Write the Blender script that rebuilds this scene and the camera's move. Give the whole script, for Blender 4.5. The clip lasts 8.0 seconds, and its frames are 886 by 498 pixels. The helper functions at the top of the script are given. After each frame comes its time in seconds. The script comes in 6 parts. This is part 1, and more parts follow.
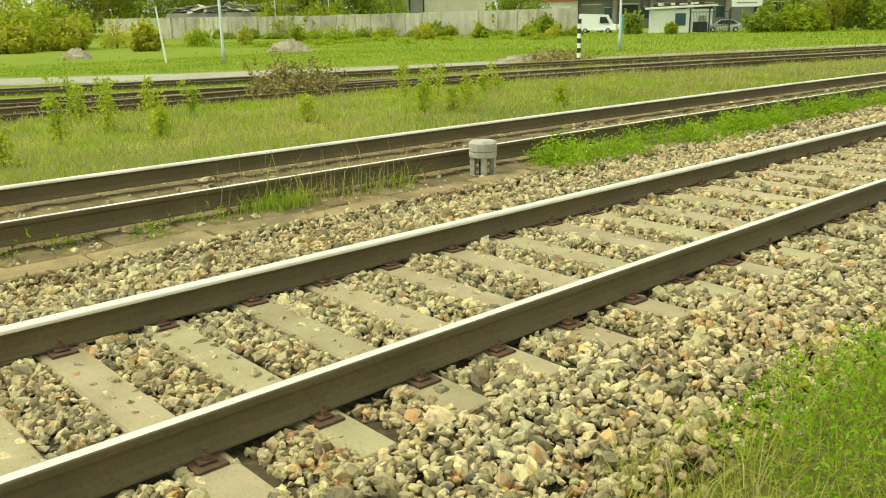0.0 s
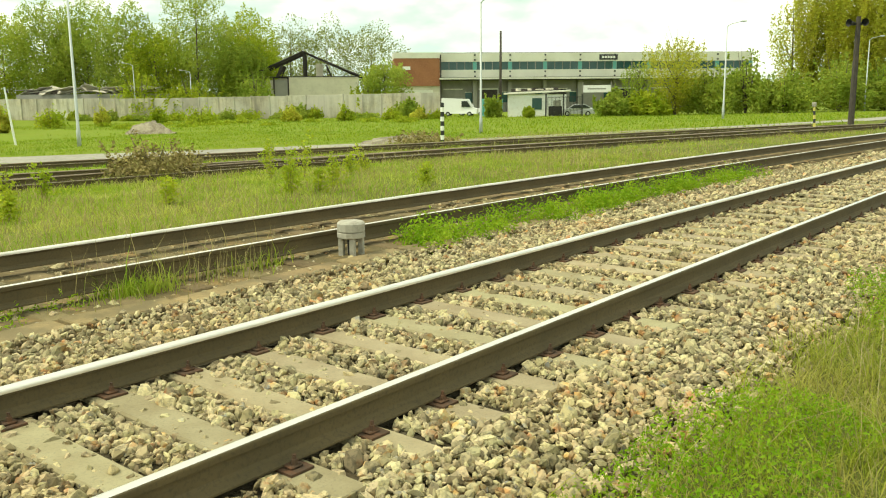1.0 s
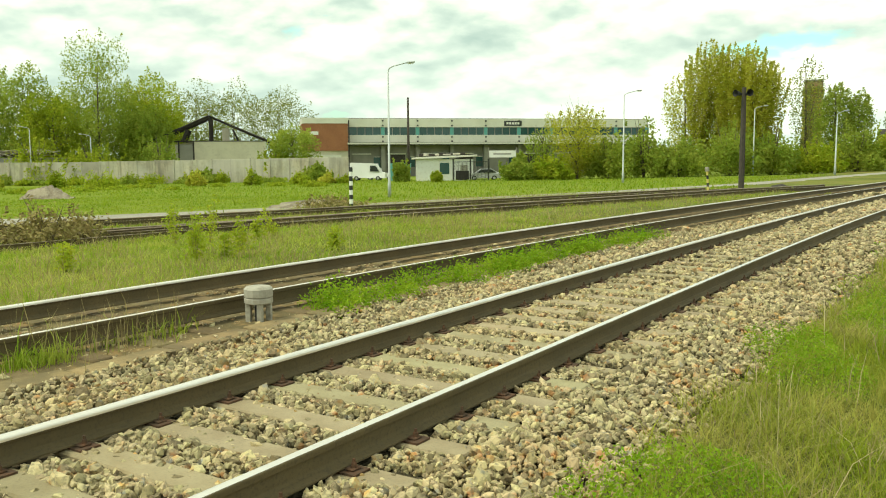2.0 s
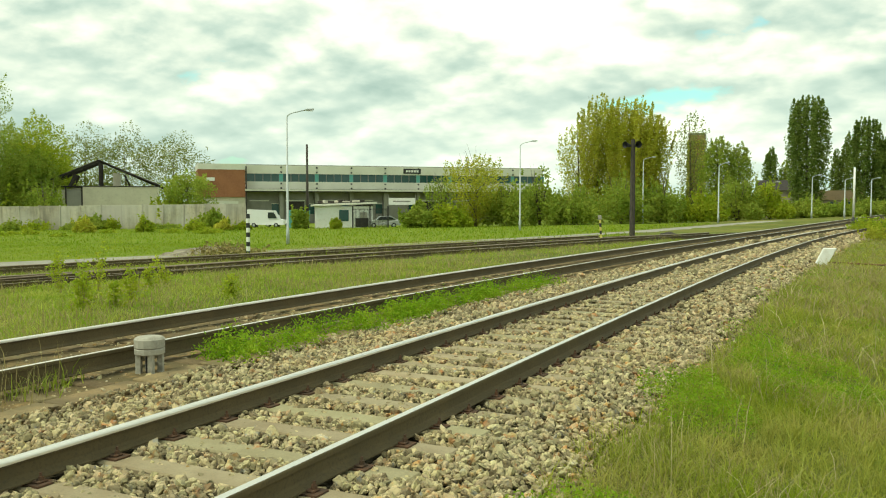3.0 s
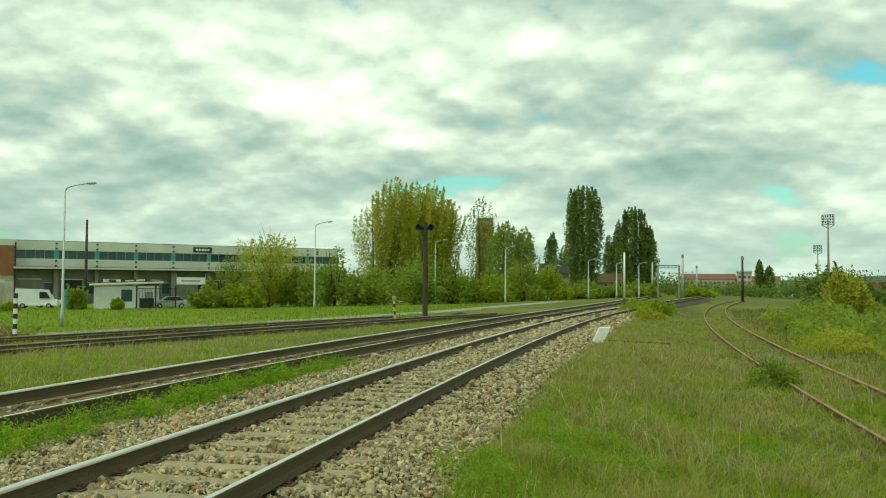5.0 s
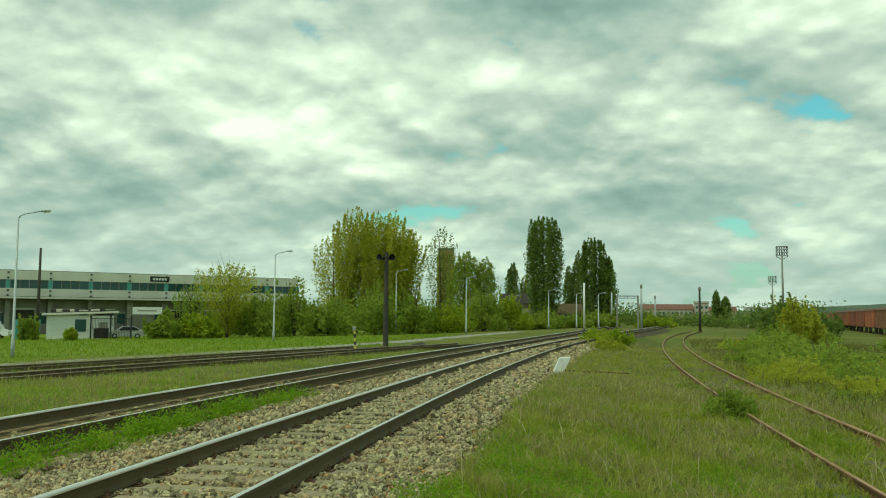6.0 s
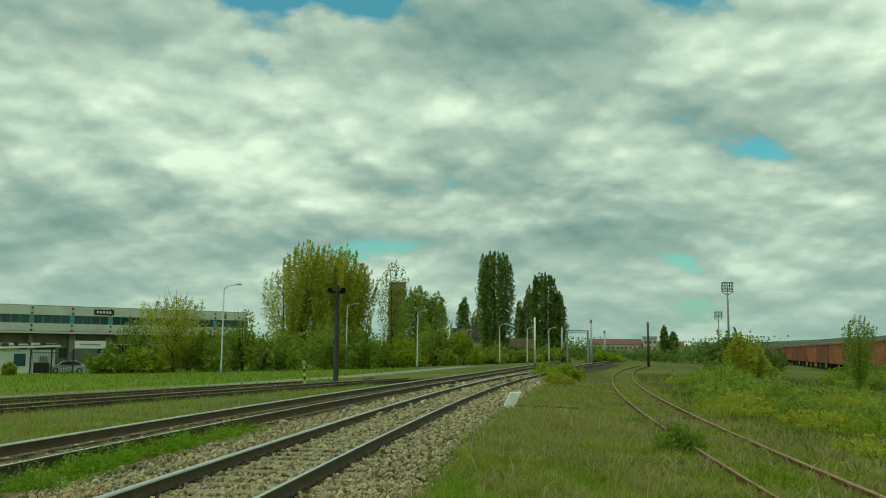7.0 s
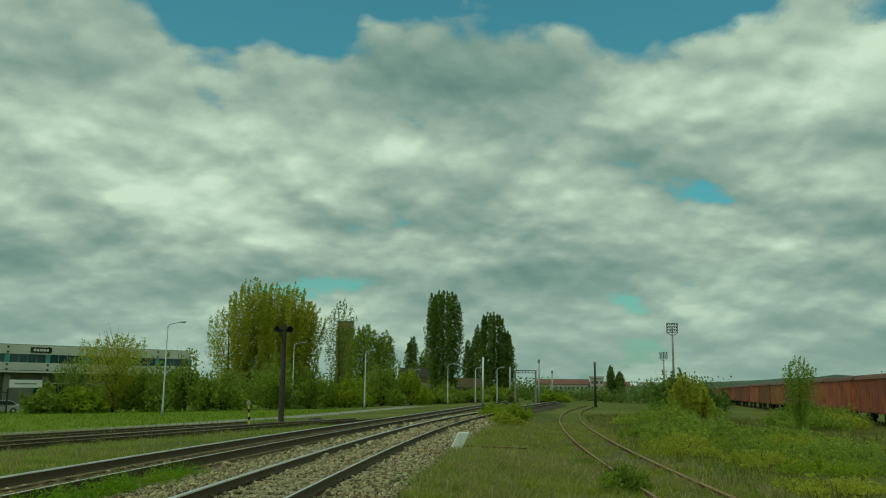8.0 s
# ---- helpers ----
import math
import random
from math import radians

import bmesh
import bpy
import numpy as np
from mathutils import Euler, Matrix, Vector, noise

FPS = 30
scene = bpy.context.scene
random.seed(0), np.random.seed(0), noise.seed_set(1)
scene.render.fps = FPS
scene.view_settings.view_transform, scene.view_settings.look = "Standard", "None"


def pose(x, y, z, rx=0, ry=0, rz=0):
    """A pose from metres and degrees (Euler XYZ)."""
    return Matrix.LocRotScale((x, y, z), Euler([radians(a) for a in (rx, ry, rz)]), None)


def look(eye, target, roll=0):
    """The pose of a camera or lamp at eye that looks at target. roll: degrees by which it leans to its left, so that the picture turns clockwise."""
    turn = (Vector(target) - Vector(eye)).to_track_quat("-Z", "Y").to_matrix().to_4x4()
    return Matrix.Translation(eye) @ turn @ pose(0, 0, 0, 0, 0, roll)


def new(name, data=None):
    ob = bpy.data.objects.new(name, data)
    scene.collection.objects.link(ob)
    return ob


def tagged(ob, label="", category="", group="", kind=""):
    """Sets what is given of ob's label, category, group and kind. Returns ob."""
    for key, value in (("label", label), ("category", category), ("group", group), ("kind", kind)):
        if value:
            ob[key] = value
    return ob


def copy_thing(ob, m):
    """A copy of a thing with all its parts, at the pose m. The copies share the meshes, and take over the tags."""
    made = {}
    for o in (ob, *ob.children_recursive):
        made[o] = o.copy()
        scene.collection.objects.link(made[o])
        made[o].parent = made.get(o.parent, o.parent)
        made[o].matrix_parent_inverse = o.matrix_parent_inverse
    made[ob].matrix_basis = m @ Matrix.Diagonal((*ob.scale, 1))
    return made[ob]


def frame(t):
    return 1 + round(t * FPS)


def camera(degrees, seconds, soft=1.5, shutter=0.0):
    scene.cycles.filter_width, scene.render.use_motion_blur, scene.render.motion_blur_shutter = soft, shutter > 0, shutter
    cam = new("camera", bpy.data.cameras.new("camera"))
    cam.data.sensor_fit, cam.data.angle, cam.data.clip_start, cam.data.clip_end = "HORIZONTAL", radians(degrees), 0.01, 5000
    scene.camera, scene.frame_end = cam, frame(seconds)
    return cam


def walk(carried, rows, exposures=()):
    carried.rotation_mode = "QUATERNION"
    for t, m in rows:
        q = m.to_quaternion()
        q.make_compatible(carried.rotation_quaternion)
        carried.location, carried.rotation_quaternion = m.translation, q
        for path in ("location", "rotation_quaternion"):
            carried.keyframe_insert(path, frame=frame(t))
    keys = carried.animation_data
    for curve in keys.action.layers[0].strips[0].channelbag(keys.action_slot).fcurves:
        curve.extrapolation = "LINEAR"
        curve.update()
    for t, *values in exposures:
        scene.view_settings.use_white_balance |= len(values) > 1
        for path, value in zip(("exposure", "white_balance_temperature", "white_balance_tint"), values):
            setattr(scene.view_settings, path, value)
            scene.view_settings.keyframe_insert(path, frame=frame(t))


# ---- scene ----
EYE = 1.609                      # eye height over the sleeper tops
cam = camera(54.8, 8.0, soft=1.1)
walk(cam, [
    (0.0, pose(0, 0, EYE, 74.40, 0.90, 44.99)),
    (0.5, pose(0, 0, EYE, 77.44, 0.62, 39.76)),
    (1.0, pose(0, 0, EYE, 79.63, 0.46, 36.16)),
    (1.5, pose(0, 0, EYE, 81.83, 0.42, 33.39)),
    (1.7, pose(0, 0, EYE, 82.69, 0.40, 32.05)),
    (2.8, pose(0, 0, EYE, 86.38, 0.03, 24.82)),
    (3.0, pose(0, 0, EYE, 86.98, -0.02, 23.37)),
    (3.5, pose(0, 0, EYE, 88.45, -0.14, 19.83)),
    (4.0, pose(0, 0, EYE, 89.89, -0.26, 16.37)),
    (4.5, pose(0, 0, EYE, 91.17, -0.34, 12.96)),
    (5.0, pose(0, 0, EYE, 92.42, -0.36, 9.70)),
    (5.2, pose(0, 0, EYE, 92.87, -0.36, 8.80)),
    (6.3, pose(0, 0, EYE, 95.14, -0.43, 6.44)),
    (6.5, pose(0, 0, EYE, 95.66, -0.44, 5.80)),
    (7.0, pose(0, 0, EYE, 96.76, -0.47, 3.82)),
    (7.5, pose(0, 0, EYE, 98.05, -0.52, 2.13)),
    (8.0, pose(0, 0, EYE, 99.41, -0.56, 0.37)),
], exposures=[
    (0.0, 0.86, 7500, -6), (0.5, 0.88, 7450, -5), (1.0, 0.86, 7400, -4), (1.5, 0.76, 7300, -4), (3.0, 0.42, 7050, -8), (3.5, 0.32, 6950, -11),
    (4.5, 0.1, 6750, -18), (5.0, -0.03, 6650, -20), (6.5, -0.4, 6400, -25), (7.0, -0.57, 6300, -26), (8.0, -0.92, 6200, -28)])


# ---- world and sun ----
def build_world():
    world = bpy.data.worlds.new("sky")
    scene.world = world
    world.use_nodes = True
    nt = world.node_tree
    nt.nodes.clear()
    N, L = nt.nodes.new, nt.links.new
    out, bg = N("ShaderNodeOutputWorld"), N("ShaderNodeBackground")
    sky = N("ShaderNodeTexSky")
    sky.sky_type, sky.sun_disc = "NISHITA", False
    sky.sun_elevation, sky.sun_rotation = radians(58), radians(SUN_TURN)
    sky.air_density, sky.dust_density, sky.ozone_density = 1.2, 1.5, 1.6
    blue = N("ShaderNodeMix"); blue.data_type = "RGBA"; blue.blend_type = "MULTIPLY"
    blue.inputs[0].default_value = 1.0
    L(sky.outputs[0], blue.inputs[6]); blue.inputs[7].default_value = (0.66 * SKY, 1.08 * SKY, 1.0 * SKY, 1)
    # the layer of cloud lies in a plane overhead, so that it crowds towards the horizon
    geo = N("ShaderNodeTexCoord"); sep = N("ShaderNodeSeparateXYZ")
    L(geo.outputs["Generated"], sep.inputs[0])
    up = N("ShaderNodeMath"); up.operation = "MAXIMUM"; L(sep.outputs[2], up.inputs[0]); up.inputs[1].default_value = 0.0
    up2 = N("ShaderNodeMath"); up2.operation = "ADD"; L(up.outputs[0], up2.inputs[0]); up2.inputs[1].default_value = 0.33
    dx = N("ShaderNodeMath"); dx.operation = "DIVIDE"; L(sep.outputs[0], dx.inputs[0]); L(up2.outputs[0], dx.inputs[1])
    dy = N("ShaderNodeMath"); dy.operation = "DIVIDE"; L(sep.outputs[1], dy.inputs[0]); L(up2.outputs[0], dy.inputs[1])
    co = N("ShaderNodeCombineXYZ"); L(dx.outputs[0], co.inputs[0]); L(dy.outputs[0], co.inputs[1])

    def fbm(scale, detail, rough, dist=0.0, shift=(0, 0, 0)):
        mp = N("ShaderNodeMapping"); mp.inputs[1].default_value = shift
        L(co.outputs[0], mp.inputs[0])
        t = N("ShaderNodeTexNoise"); t.inputs["Scale"].default_value = scale
        t.inputs["Detail"].default_value, t.inputs["Roughness"].default_value = detail, rough
        t.inputs["Distortion"].default_value = dist
        L(mp.outputs[0], t.inputs["Vector"])
        return t.outputs[0]

    def ramp(src, stops):
        r = N("ShaderNodeValToRGB"); r.color_ramp.interpolation = "LINEAR"
        while len(r.color_ramp.elements) < len(stops):
            r.color_ramp.elements.new(0.5)
        for e, (p, c) in zip(r.color_ramp.elements, stops):
            e.position, e.color = p, (*c, 1)
        L(src, r.inputs[0])
        return r.outputs[0]
    def math_node(op, a, b, c=None):
        m = N("ShaderNodeMath"); m.operation = op
        for k, q in enumerate((a, b, c)):
            if q is None:
                continue
            if isinstance(q, (int, float)):
                m.inputs[k].default_value = q
            else:
                L(q, m.inputs[k])
        return m.outputs[0]

    def heap(scale_by):
        """Height of the cloud heaps: soft noise with rounded heads on it."""
        vs = N("ShaderNodeVectorMath"); vs.operation = "SCALE"; vs.inputs[3].default_value = scale_by
        L(co.outputs[0], vs.inputs[0])
        mp = N("ShaderNodeMapping"); mp.inputs[1].default_value = CLOUD_SHIFT; L(vs.outputs[0], mp.inputs[0])
        t = N("ShaderNodeTexNoise"); L(mp.outputs[0], t.inputs["Vector"])
        t.inputs["Scale"].default_value, t.inputs["Detail"].default_value, t.inputs["Roughness"].default_value = 1.45, 9, 0.56
        ad = N("ShaderNodeVectorMath"); ad.operation = "MULTIPLY_ADD"
        L(t.outputs[1], ad.inputs[0]); ad.inputs[1].default_value = (0.22, 0.22, 0.0); L(mp.outputs[0], ad.inputs[2])
        v = N("ShaderNodeTexVoronoi"); v.feature = "SMOOTH_F1"; v.voronoi_dimensions = "2D"; L(ad.outputs[0], v.inputs["Vector"])
        v.inputs["Scale"].default_value, v.inputs["Detail"].default_value, v.inputs["Roughness"].default_value = 3.0, 3.0, 0.55
        v.inputs["Smoothness"].default_value = 0.6
        return math_node("MULTIPLY_ADD", v.outputs["Distance"], -0.22, t.outputs[0])
    here, above, higher = heap(1.0), heap(0.972), heap(0.925)
    big = fbm(0.95, 4, 0.5, 0.0, (4.3, 1.7, 0.0))
    # the heads are lit from above, their feet lie in their own shade; broad banks differ besides
    relief = math_node("SUBTRACT", here, above)
    tone = math_node("MULTIPLY_ADD", relief, 1.0, math_node("MULTIPLY_ADD", math_node("SUBTRACT", here, higher), 0.65, 0.655))
    tone = math_node("ADD", tone, math_node("MULTIPLY", math_node("SUBTRACT", big, 0.5), 0.75))
    shape = math_node("ADD", here, 0.215)
    # one wide break in the cloud, high over the line of the track
    gap = N("ShaderNodeVectorMath"); gap.operation = "DISTANCE"
    gm = N("ShaderNodeMapping"); gm.inputs[3].default_value = (0.62, 1.3, 1.0); L(co.outputs[0], gm.inputs[0])
    L(gm.outputs[0], gap.inputs[0]); gap.inputs[1].default_value = (BREAK[0] * 0.62, BREAK[1] * 1.3, 0)
    gr = N("ShaderNodeMapRange"); L(gap.outputs["Value"], gr.inputs[0])
    gr.inputs[1].default_value, gr.inputs[2].default_value, gr.inputs[3].default_value, gr.inputs[4].default_value = 0.10, 0.32, 0.34, 0.0
    shape = math_node("SUBTRACT", shape, gr.outputs[0])
    cover = ramp(shape, [(0.355, (0, 0, 0)), (0.415, (1, 1, 1))])
    shade = ramp(tone, [(0.36, (0.27, 0.37, 0.37)), (0.54, (0.45, 0.53, 0.52)), (0.66, (0.64, 0.67, 0.64)), (0.78, (0.88, 0.90, 0.83)), (0.92, (1.24, 1.21, 1.09))])
    # towards the horizon the cloud turns into pale haze
    hz = ramp(sep.outputs[2], [(0.0, (1, 1, 1)), (0.17, (0, 0, 0))])
    hazy = N("ShaderNodeMix"); hazy.data_type = "RGBA"
    hm = N("ShaderNodeMath"); hm.operation = "MULTIPLY"; L(hz, hm.inputs[0]); hm.inputs[1].default_value = 0.75
    L(hm.outputs[0], hazy.inputs[0]); L(shade, hazy.inputs[6]); hazy.inputs[7].default_value = (0.55, 0.63, 0.615, 1)
    lit = N("ShaderNodeMix"); lit.data_type = "RGBA"; lit.blend_type = "MULTIPLY"; lit.inputs[0].default_value = 1
    L(hazy.outputs[2], lit.inputs[6]); lit.inputs[7].default_value = (CLOUD, CLOUD, CLOUD, 1)
    mix = N("ShaderNodeMix"); mix.data_type = "RGBA"
    cov = N("ShaderNodeMath"); cov.operation = "MAXIMUM"; L(cover, cov.inputs[0]); L(hm.outputs[0], cov.inputs[1])
    L(cov.outputs[0], mix.inputs[0]); L(blue.outputs[2], mix.inputs[6]); L(lit.outputs[2], mix.inputs[7])
    L(mix.outputs[2], bg.inputs[0]); bg.inputs[1].default_value = 1.0
    L(bg.outputs[0], out.inputs[0])


SUN_TURN = -140.0                # compass turn of the sun: high, behind and to the left, through thin cloud
SKY, CLOUD = 0.165, 1.10
BREAK = (0.02, 1.13)
CLOUD_SHIFT = (0.0, 0.0, 0.0)
build_world()
sun = new("sun", bpy.data.lights.new("sun", "SUN"))
sun.data.energy, sun.data.angle, sun.data.color = 1.9, radians(11), (1.0, 0.95, 0.85)
sun.matrix_world = look((40 * math.sin(radians(SUN_TURN)), 40 * math.cos(radians(SUN_TURN)), 60), (0, 0, 0))


# ---- materials ----
def material(name, base, rough=0.8, metal=0.0, spots=(), bump=0.0, bump_scale=30.0, per=None, per_amount=0.0, space="Object", spec=0.5):
    """spots: (scale, low, high, colour, strength): noise of that scale, between low and high, lays in a second colour; a sixth number below 1 draws it out into upright streaks.
    per: 'object' or 'island' varies the brightness piece by piece."""
    m = bpy.data.materials.new(name)
    m.use_nodes = True
    nt = m.node_tree
    N, L = nt.nodes.new, nt.links.new
    b = nt.nodes["Principled BSDF"]
    b.inputs["Roughness"].default_value, b.inputs["Metallic"].default_value = rough, metal
    b.inputs["Specular IOR Level"].default_value = spec
    if space == "World":
        g = N("ShaderNodeNewGeometry"); vec = g.outputs["Position"]
    else:
        g = N("ShaderNodeTexCoord"); vec = g.outputs["Object"]
    rgb = N("ShaderNodeRGB"); rgb.outputs[0].default_value = (*base, 1)
    col = rgb.outputs[0]
    for scale, low, high, colour, strength, *upright in spots:
        t = N("ShaderNodeTexNoise"); t.inputs["Scale"].default_value = scale
        t.inputs["Detail"].default_value, t.inputs["Roughness"].default_value = 6, 0.6
        if upright:
            mp = N("ShaderNodeMapping"); mp.inputs[3].default_value = (1, 1, upright[0])
            L(vec, mp.inputs[0]); L(mp.outputs[0], t.inputs["Vector"])
        else:
            L(vec, t.inputs["Vector"])
        r = N("ShaderNodeMapRange"); r.inputs[1].default_value, r.inputs[2].default_value = low, high
        r.inputs[4].default_value = strength
        L(t.outputs[0], r.inputs[0])
        x = N("ShaderNodeMix"); x.data_type = "RGBA"
        L(r.outputs[0], x.inputs[0]); L(col, x.inputs[6]); x.inputs[7].default_value = (*colour, 1)
        col = x.outputs[2]
    if per:
        if per == "island":
            q = N("ShaderNodeNewGeometry").outputs["Random Per Island"]
        else:
            q = N("ShaderNodeObjectInfo").outputs["Random"]
        r = N("ShaderNodeMapRange"); r.inputs[3].default_value, r.inputs[4].default_value = 1 - per_amount, 1 + per_amount
        L(q, r.inputs[0])
        h = N("ShaderNodeHueSaturation"); L(r.outputs[0], h.inputs["Value"]); L(col, h.inputs["Color"])
        r2 = N("ShaderNodeMapRange"); r2.inputs[3].default_value, r2.inputs[4].default_value = 0.485, 0.515
        w = N("ShaderNodeMath"); w.operation = "FRACT"
        w2 = N("ShaderNodeMath"); w2.operation = "MULTIPLY"; w2.inputs[1].default_value = 7.31
        L(q, w2.inputs[0]); L(w2.outputs[0], w.inputs[0]); L(w.outputs[0], r2.inputs[0]); L(r2.outputs[0], h.inputs["Hue"])
        col = h.outputs[0]
    L(col, b.inputs["Base Color"])
    if bump:
        t = N("ShaderNodeTexNoise"); t.inputs["Scale"].default_value, t.inputs["Detail"].default_value = bump_scale, 8
        t.inputs["Roughness"].default_value = 0.65
        L(vec, t.inputs["Vector"])
        u = N("ShaderNodeBump"); u.inputs["Strength"].default_value, u.inputs["Distance"].default_value = bump, 0.6 / bump_scale
        L(t.outputs[0], u.inputs["Height"]); L(u.outputs[0], b.inputs["Normal"])
    return m


def leafy(name, dark, light, scale=0.8, through_light=0.4):
    """Leaves and blades: two greens by clump and by leaf, letting some light through."""
    m = material(name, dark, 0.6, spots=[(scale, 0.38, 0.62, light, 1.0)], per="island", per_amount=0.18, space="World", spec=0.08)
    nt = m.node_tree
    b = nt.nodes["Principled BSDF"]
    tr = nt.nodes.new("ShaderNodeBsdfTranslucent")
    mx = nt.nodes.new("ShaderNodeMixShader"); mx.inputs[0].default_value = through_light
    col = b.inputs["Base Color"].links[0].from_socket
    nt.links.new(col, tr.inputs[0])
    nt.links.new(b.outputs[0], mx.inputs[1]); nt.links.new(tr.outputs[0], mx.inputs[2])
    nt.links.new(mx.outputs[0], nt.nodes["Material Output"].inputs[0])
    return m


M_GROUND = material("earth_and_turf", (0.105, 0.115, 0.03), 0.95, spots=[(0.22, 0.42, 0.60, (0.14, 0.165, 0.035), 1.0), (0.06, 0.48, 0.62, (0.21, 0.19, 0.055), 0.8), (2.2, 0.52, 0.72, (0.18, 0.155, 0.07), 0.7), (14, 0.45, 0.75, (0.10, 0.14, 0.02), 0.35)], bump=0.6, bump_scale=18, space="World", spec=0.05)


def turf_zone(m, green):
    """Past the second track the earth is closely covered with green turf."""
    nt = m.node_tree
    N, L = nt.nodes.new, nt.links.new
    b = nt.nodes["Principled BSDF"]
    old = b.inputs["Base Color"].links[0].from_socket
    g, sp, mr, mx = N("ShaderNodeNewGeometry"), N("ShaderNodeSeparateXYZ"), N("ShaderNodeMapRange"), N("ShaderNodeMix")
    L(g.outputs["Position"], sp.inputs[0]); L(sp.outputs[0], mr.inputs[0])
    mr.inputs[1].default_value, mr.inputs[2].default_value, mr.inputs[3].default_value, mr.inputs[4].default_value = -17, -9, 0.75, 0.0
    mx.data_type = "RGBA"
    L(mr.outputs[0], mx.inputs[0]); L(old, mx.inputs[6]); mx.inputs[7].default_value = (*green, 1)
    L(mx.outputs[2], b.inputs["Base Color"])


turf_zone(M_GROUND, (0.165, 0.225, 0.025))
# near-black: shade in the gaps between the stones is put into this colour
M_BED_SHADE = material("ballast_bed", (0.06, 0.05, 0.03), 0.95, spots=[(11, 0.48, 0.66, (0.14, 0.12, 0.08), 0.9), (30, 0.5, 0.65, (0.045, 0.038, 0.025), 0.9), (1.1, 0.5, 0.75, (0.22, 0.16, 0.09), 0.6)], bump=1.0, bump_scale=22, space="World", spec=0.1)
M_CLAY = material("dry_clay", (0.15, 0.115, 0.06), 0.95, spots=[(1.1, 0.45, 0.6, (0.13, 0.105, 0.055), 0.9), (5, 0.5, 0.68, (0.36, 0.235, 0.10), 0.8), (40, 0.48, 0.7, (0.08, 0.065, 0.04), 0.7)], bump=0.6, bump_scale=25, space="World", spec=0.1)
M_STONE = material("crushed_stone", (0.375, 0.318, 0.185), 0.9, spots=[(0.9, 0.45, 0.7, (0.37, 0.275, 0.135), 0.7), (38, 0.48, 0.66, (0.13, 0.115, 0.075), 0.8), (7, 0.57, 0.66, (0.36, 0.18, 0.06), 0.8), (13, 0.60, 0.70, (0.22, 0.22, 0.20), 0.9)], bump=0.35, bump_scale=55, per="island", per_amount=0.52, space="World", spec=0.2)
M_LOOSE = material("loose_stone", (0.375, 0.318, 0.185), 0.9, spots=[(0.9, 0.45, 0.7, (0.37, 0.275, 0.135), 0.7), (38, 0.48, 0.66, (0.13, 0.115, 0.075), 0.8), (7, 0.57, 0.66, (0.36, 0.18, 0.06), 0.8), (13, 0.60, 0.70, (0.22, 0.22, 0.20), 0.9)], bump=0.35, bump_scale=55, per="object", per_amount=0.4, space="World", spec=0.2)
M_CONCRETE = material("sleeper_concrete", (0.315, 0.27, 0.16), 0.9, spots=[(3, 0.4, 0.65, (0.23, 0.185, 0.10), 0.9), (60, 0.5, 0.7, (0.18, 0.155, 0.10), 0.6), (1.2, 0.6, 0.78, (0.28, 0.19, 0.09), 0.4)], bump=0.3, bump_scale=60, per="object", per_amount=0.12, space="World")
M_RAIL = material("rusty_rail", (0.085, 0.064, 0.029), 0.9, 0.0, spots=[(2.5, 0.4, 0.7, (0.118, 0.086, 0.038), 0.9), (50, 0.5, 0.7, (0.05, 0.038, 0.022), 0.7)], bump=0.2, bump_scale=80, space="World")
M_RAILR = material("old_rusty_rail", (0.19, 0.085, 0.038), 0.85, 0.1, spots=[(2.5, 0.4, 0.7, (0.09, 0.05, 0.03), 0.9), (50, 0.5, 0.7, (0.2, 0.1, 0.05), 0.5)], bump=0.2, bump_scale=80, space="World")
M_SHINE = material("polished_rail_head", (0.74, 0.71, 0.66), 0.40, 0.9, spots=[(1.5, 0.4, 0.7, (0.68, 0.64, 0.57), 0.6)], space="World")
M_HALF = material("half_bright_rail_head", (0.80, 0.77, 0.71), 0.45, 0.85, spots=[(1.5, 0.4, 0.7, (0.48, 0.43, 0.36), 0.6)], space="World")
M_RUSTY = material("rusty_rail_head", (0.38, 0.22, 0.12), 0.75, 0.1, spots=[(2, 0.4, 0.7, (0.20, 0.10, 0.05), 0.8)], space="World")
M_DULL = material("dull_rail_head", (0.30, 0.24, 0.18), 0.5, 0.5, spots=[(1.5, 0.4, 0.7, (0.2, 0.13, 0.08), 0.8)], space="World")
M_IRON = material("rusty_fastening", (0.07, 0.042, 0.025), 0.85, 0.2, spots=[(20, 0.45, 0.65, (0.13, 0.06, 0.03), 0.9)], space="World")
M_GRASS = leafy("grass_blades", (0.22, 0.33, 0.025), (0.42, 0.44, 0.10), 0.8, 0.5)
M_YARD = leafy("yard_blades", (0.17, 0.265, 0.016), (0.28, 0.345, 0.035), 0.3, 0.5)
M_VERGE = leafy("verge_blades", (0.25, 0.31, 0.027), (0.41, 0.395, 0.10), 1.1, 0.5)
M_BANK = leafy("bank_blades", (0.12, 0.135, 0.028), (0.24, 0.205, 0.06), 0.35, 0.45)
M_STRAW = leafy("dry_grass", (0.30, 0.26, 0.10), (0.38, 0.32, 0.15), 0.9, 0.35)
M_STALK = leafy("dead_stalks", (0.40, 0.33, 0.19), (0.50, 0.42, 0.26), 1.3, 0.2)
M_HERB = leafy("herb_leaves", (0.17, 0.31, 0.015), (0.30, 0.42, 0.035), 3.0, 0.5)
M_ROAD = material("worn_asphalt", (0.27, 0.255, 0.22), 0.9, spec=0.1, spots=[(0.4, 0.4, 0.7, (0.34, 0.32, 0.27), 0.9), (4, 0.5, 0.7, (0.14, 0.13, 0.11), 0.6)], bump=0.2, bump_scale=30, space="World")


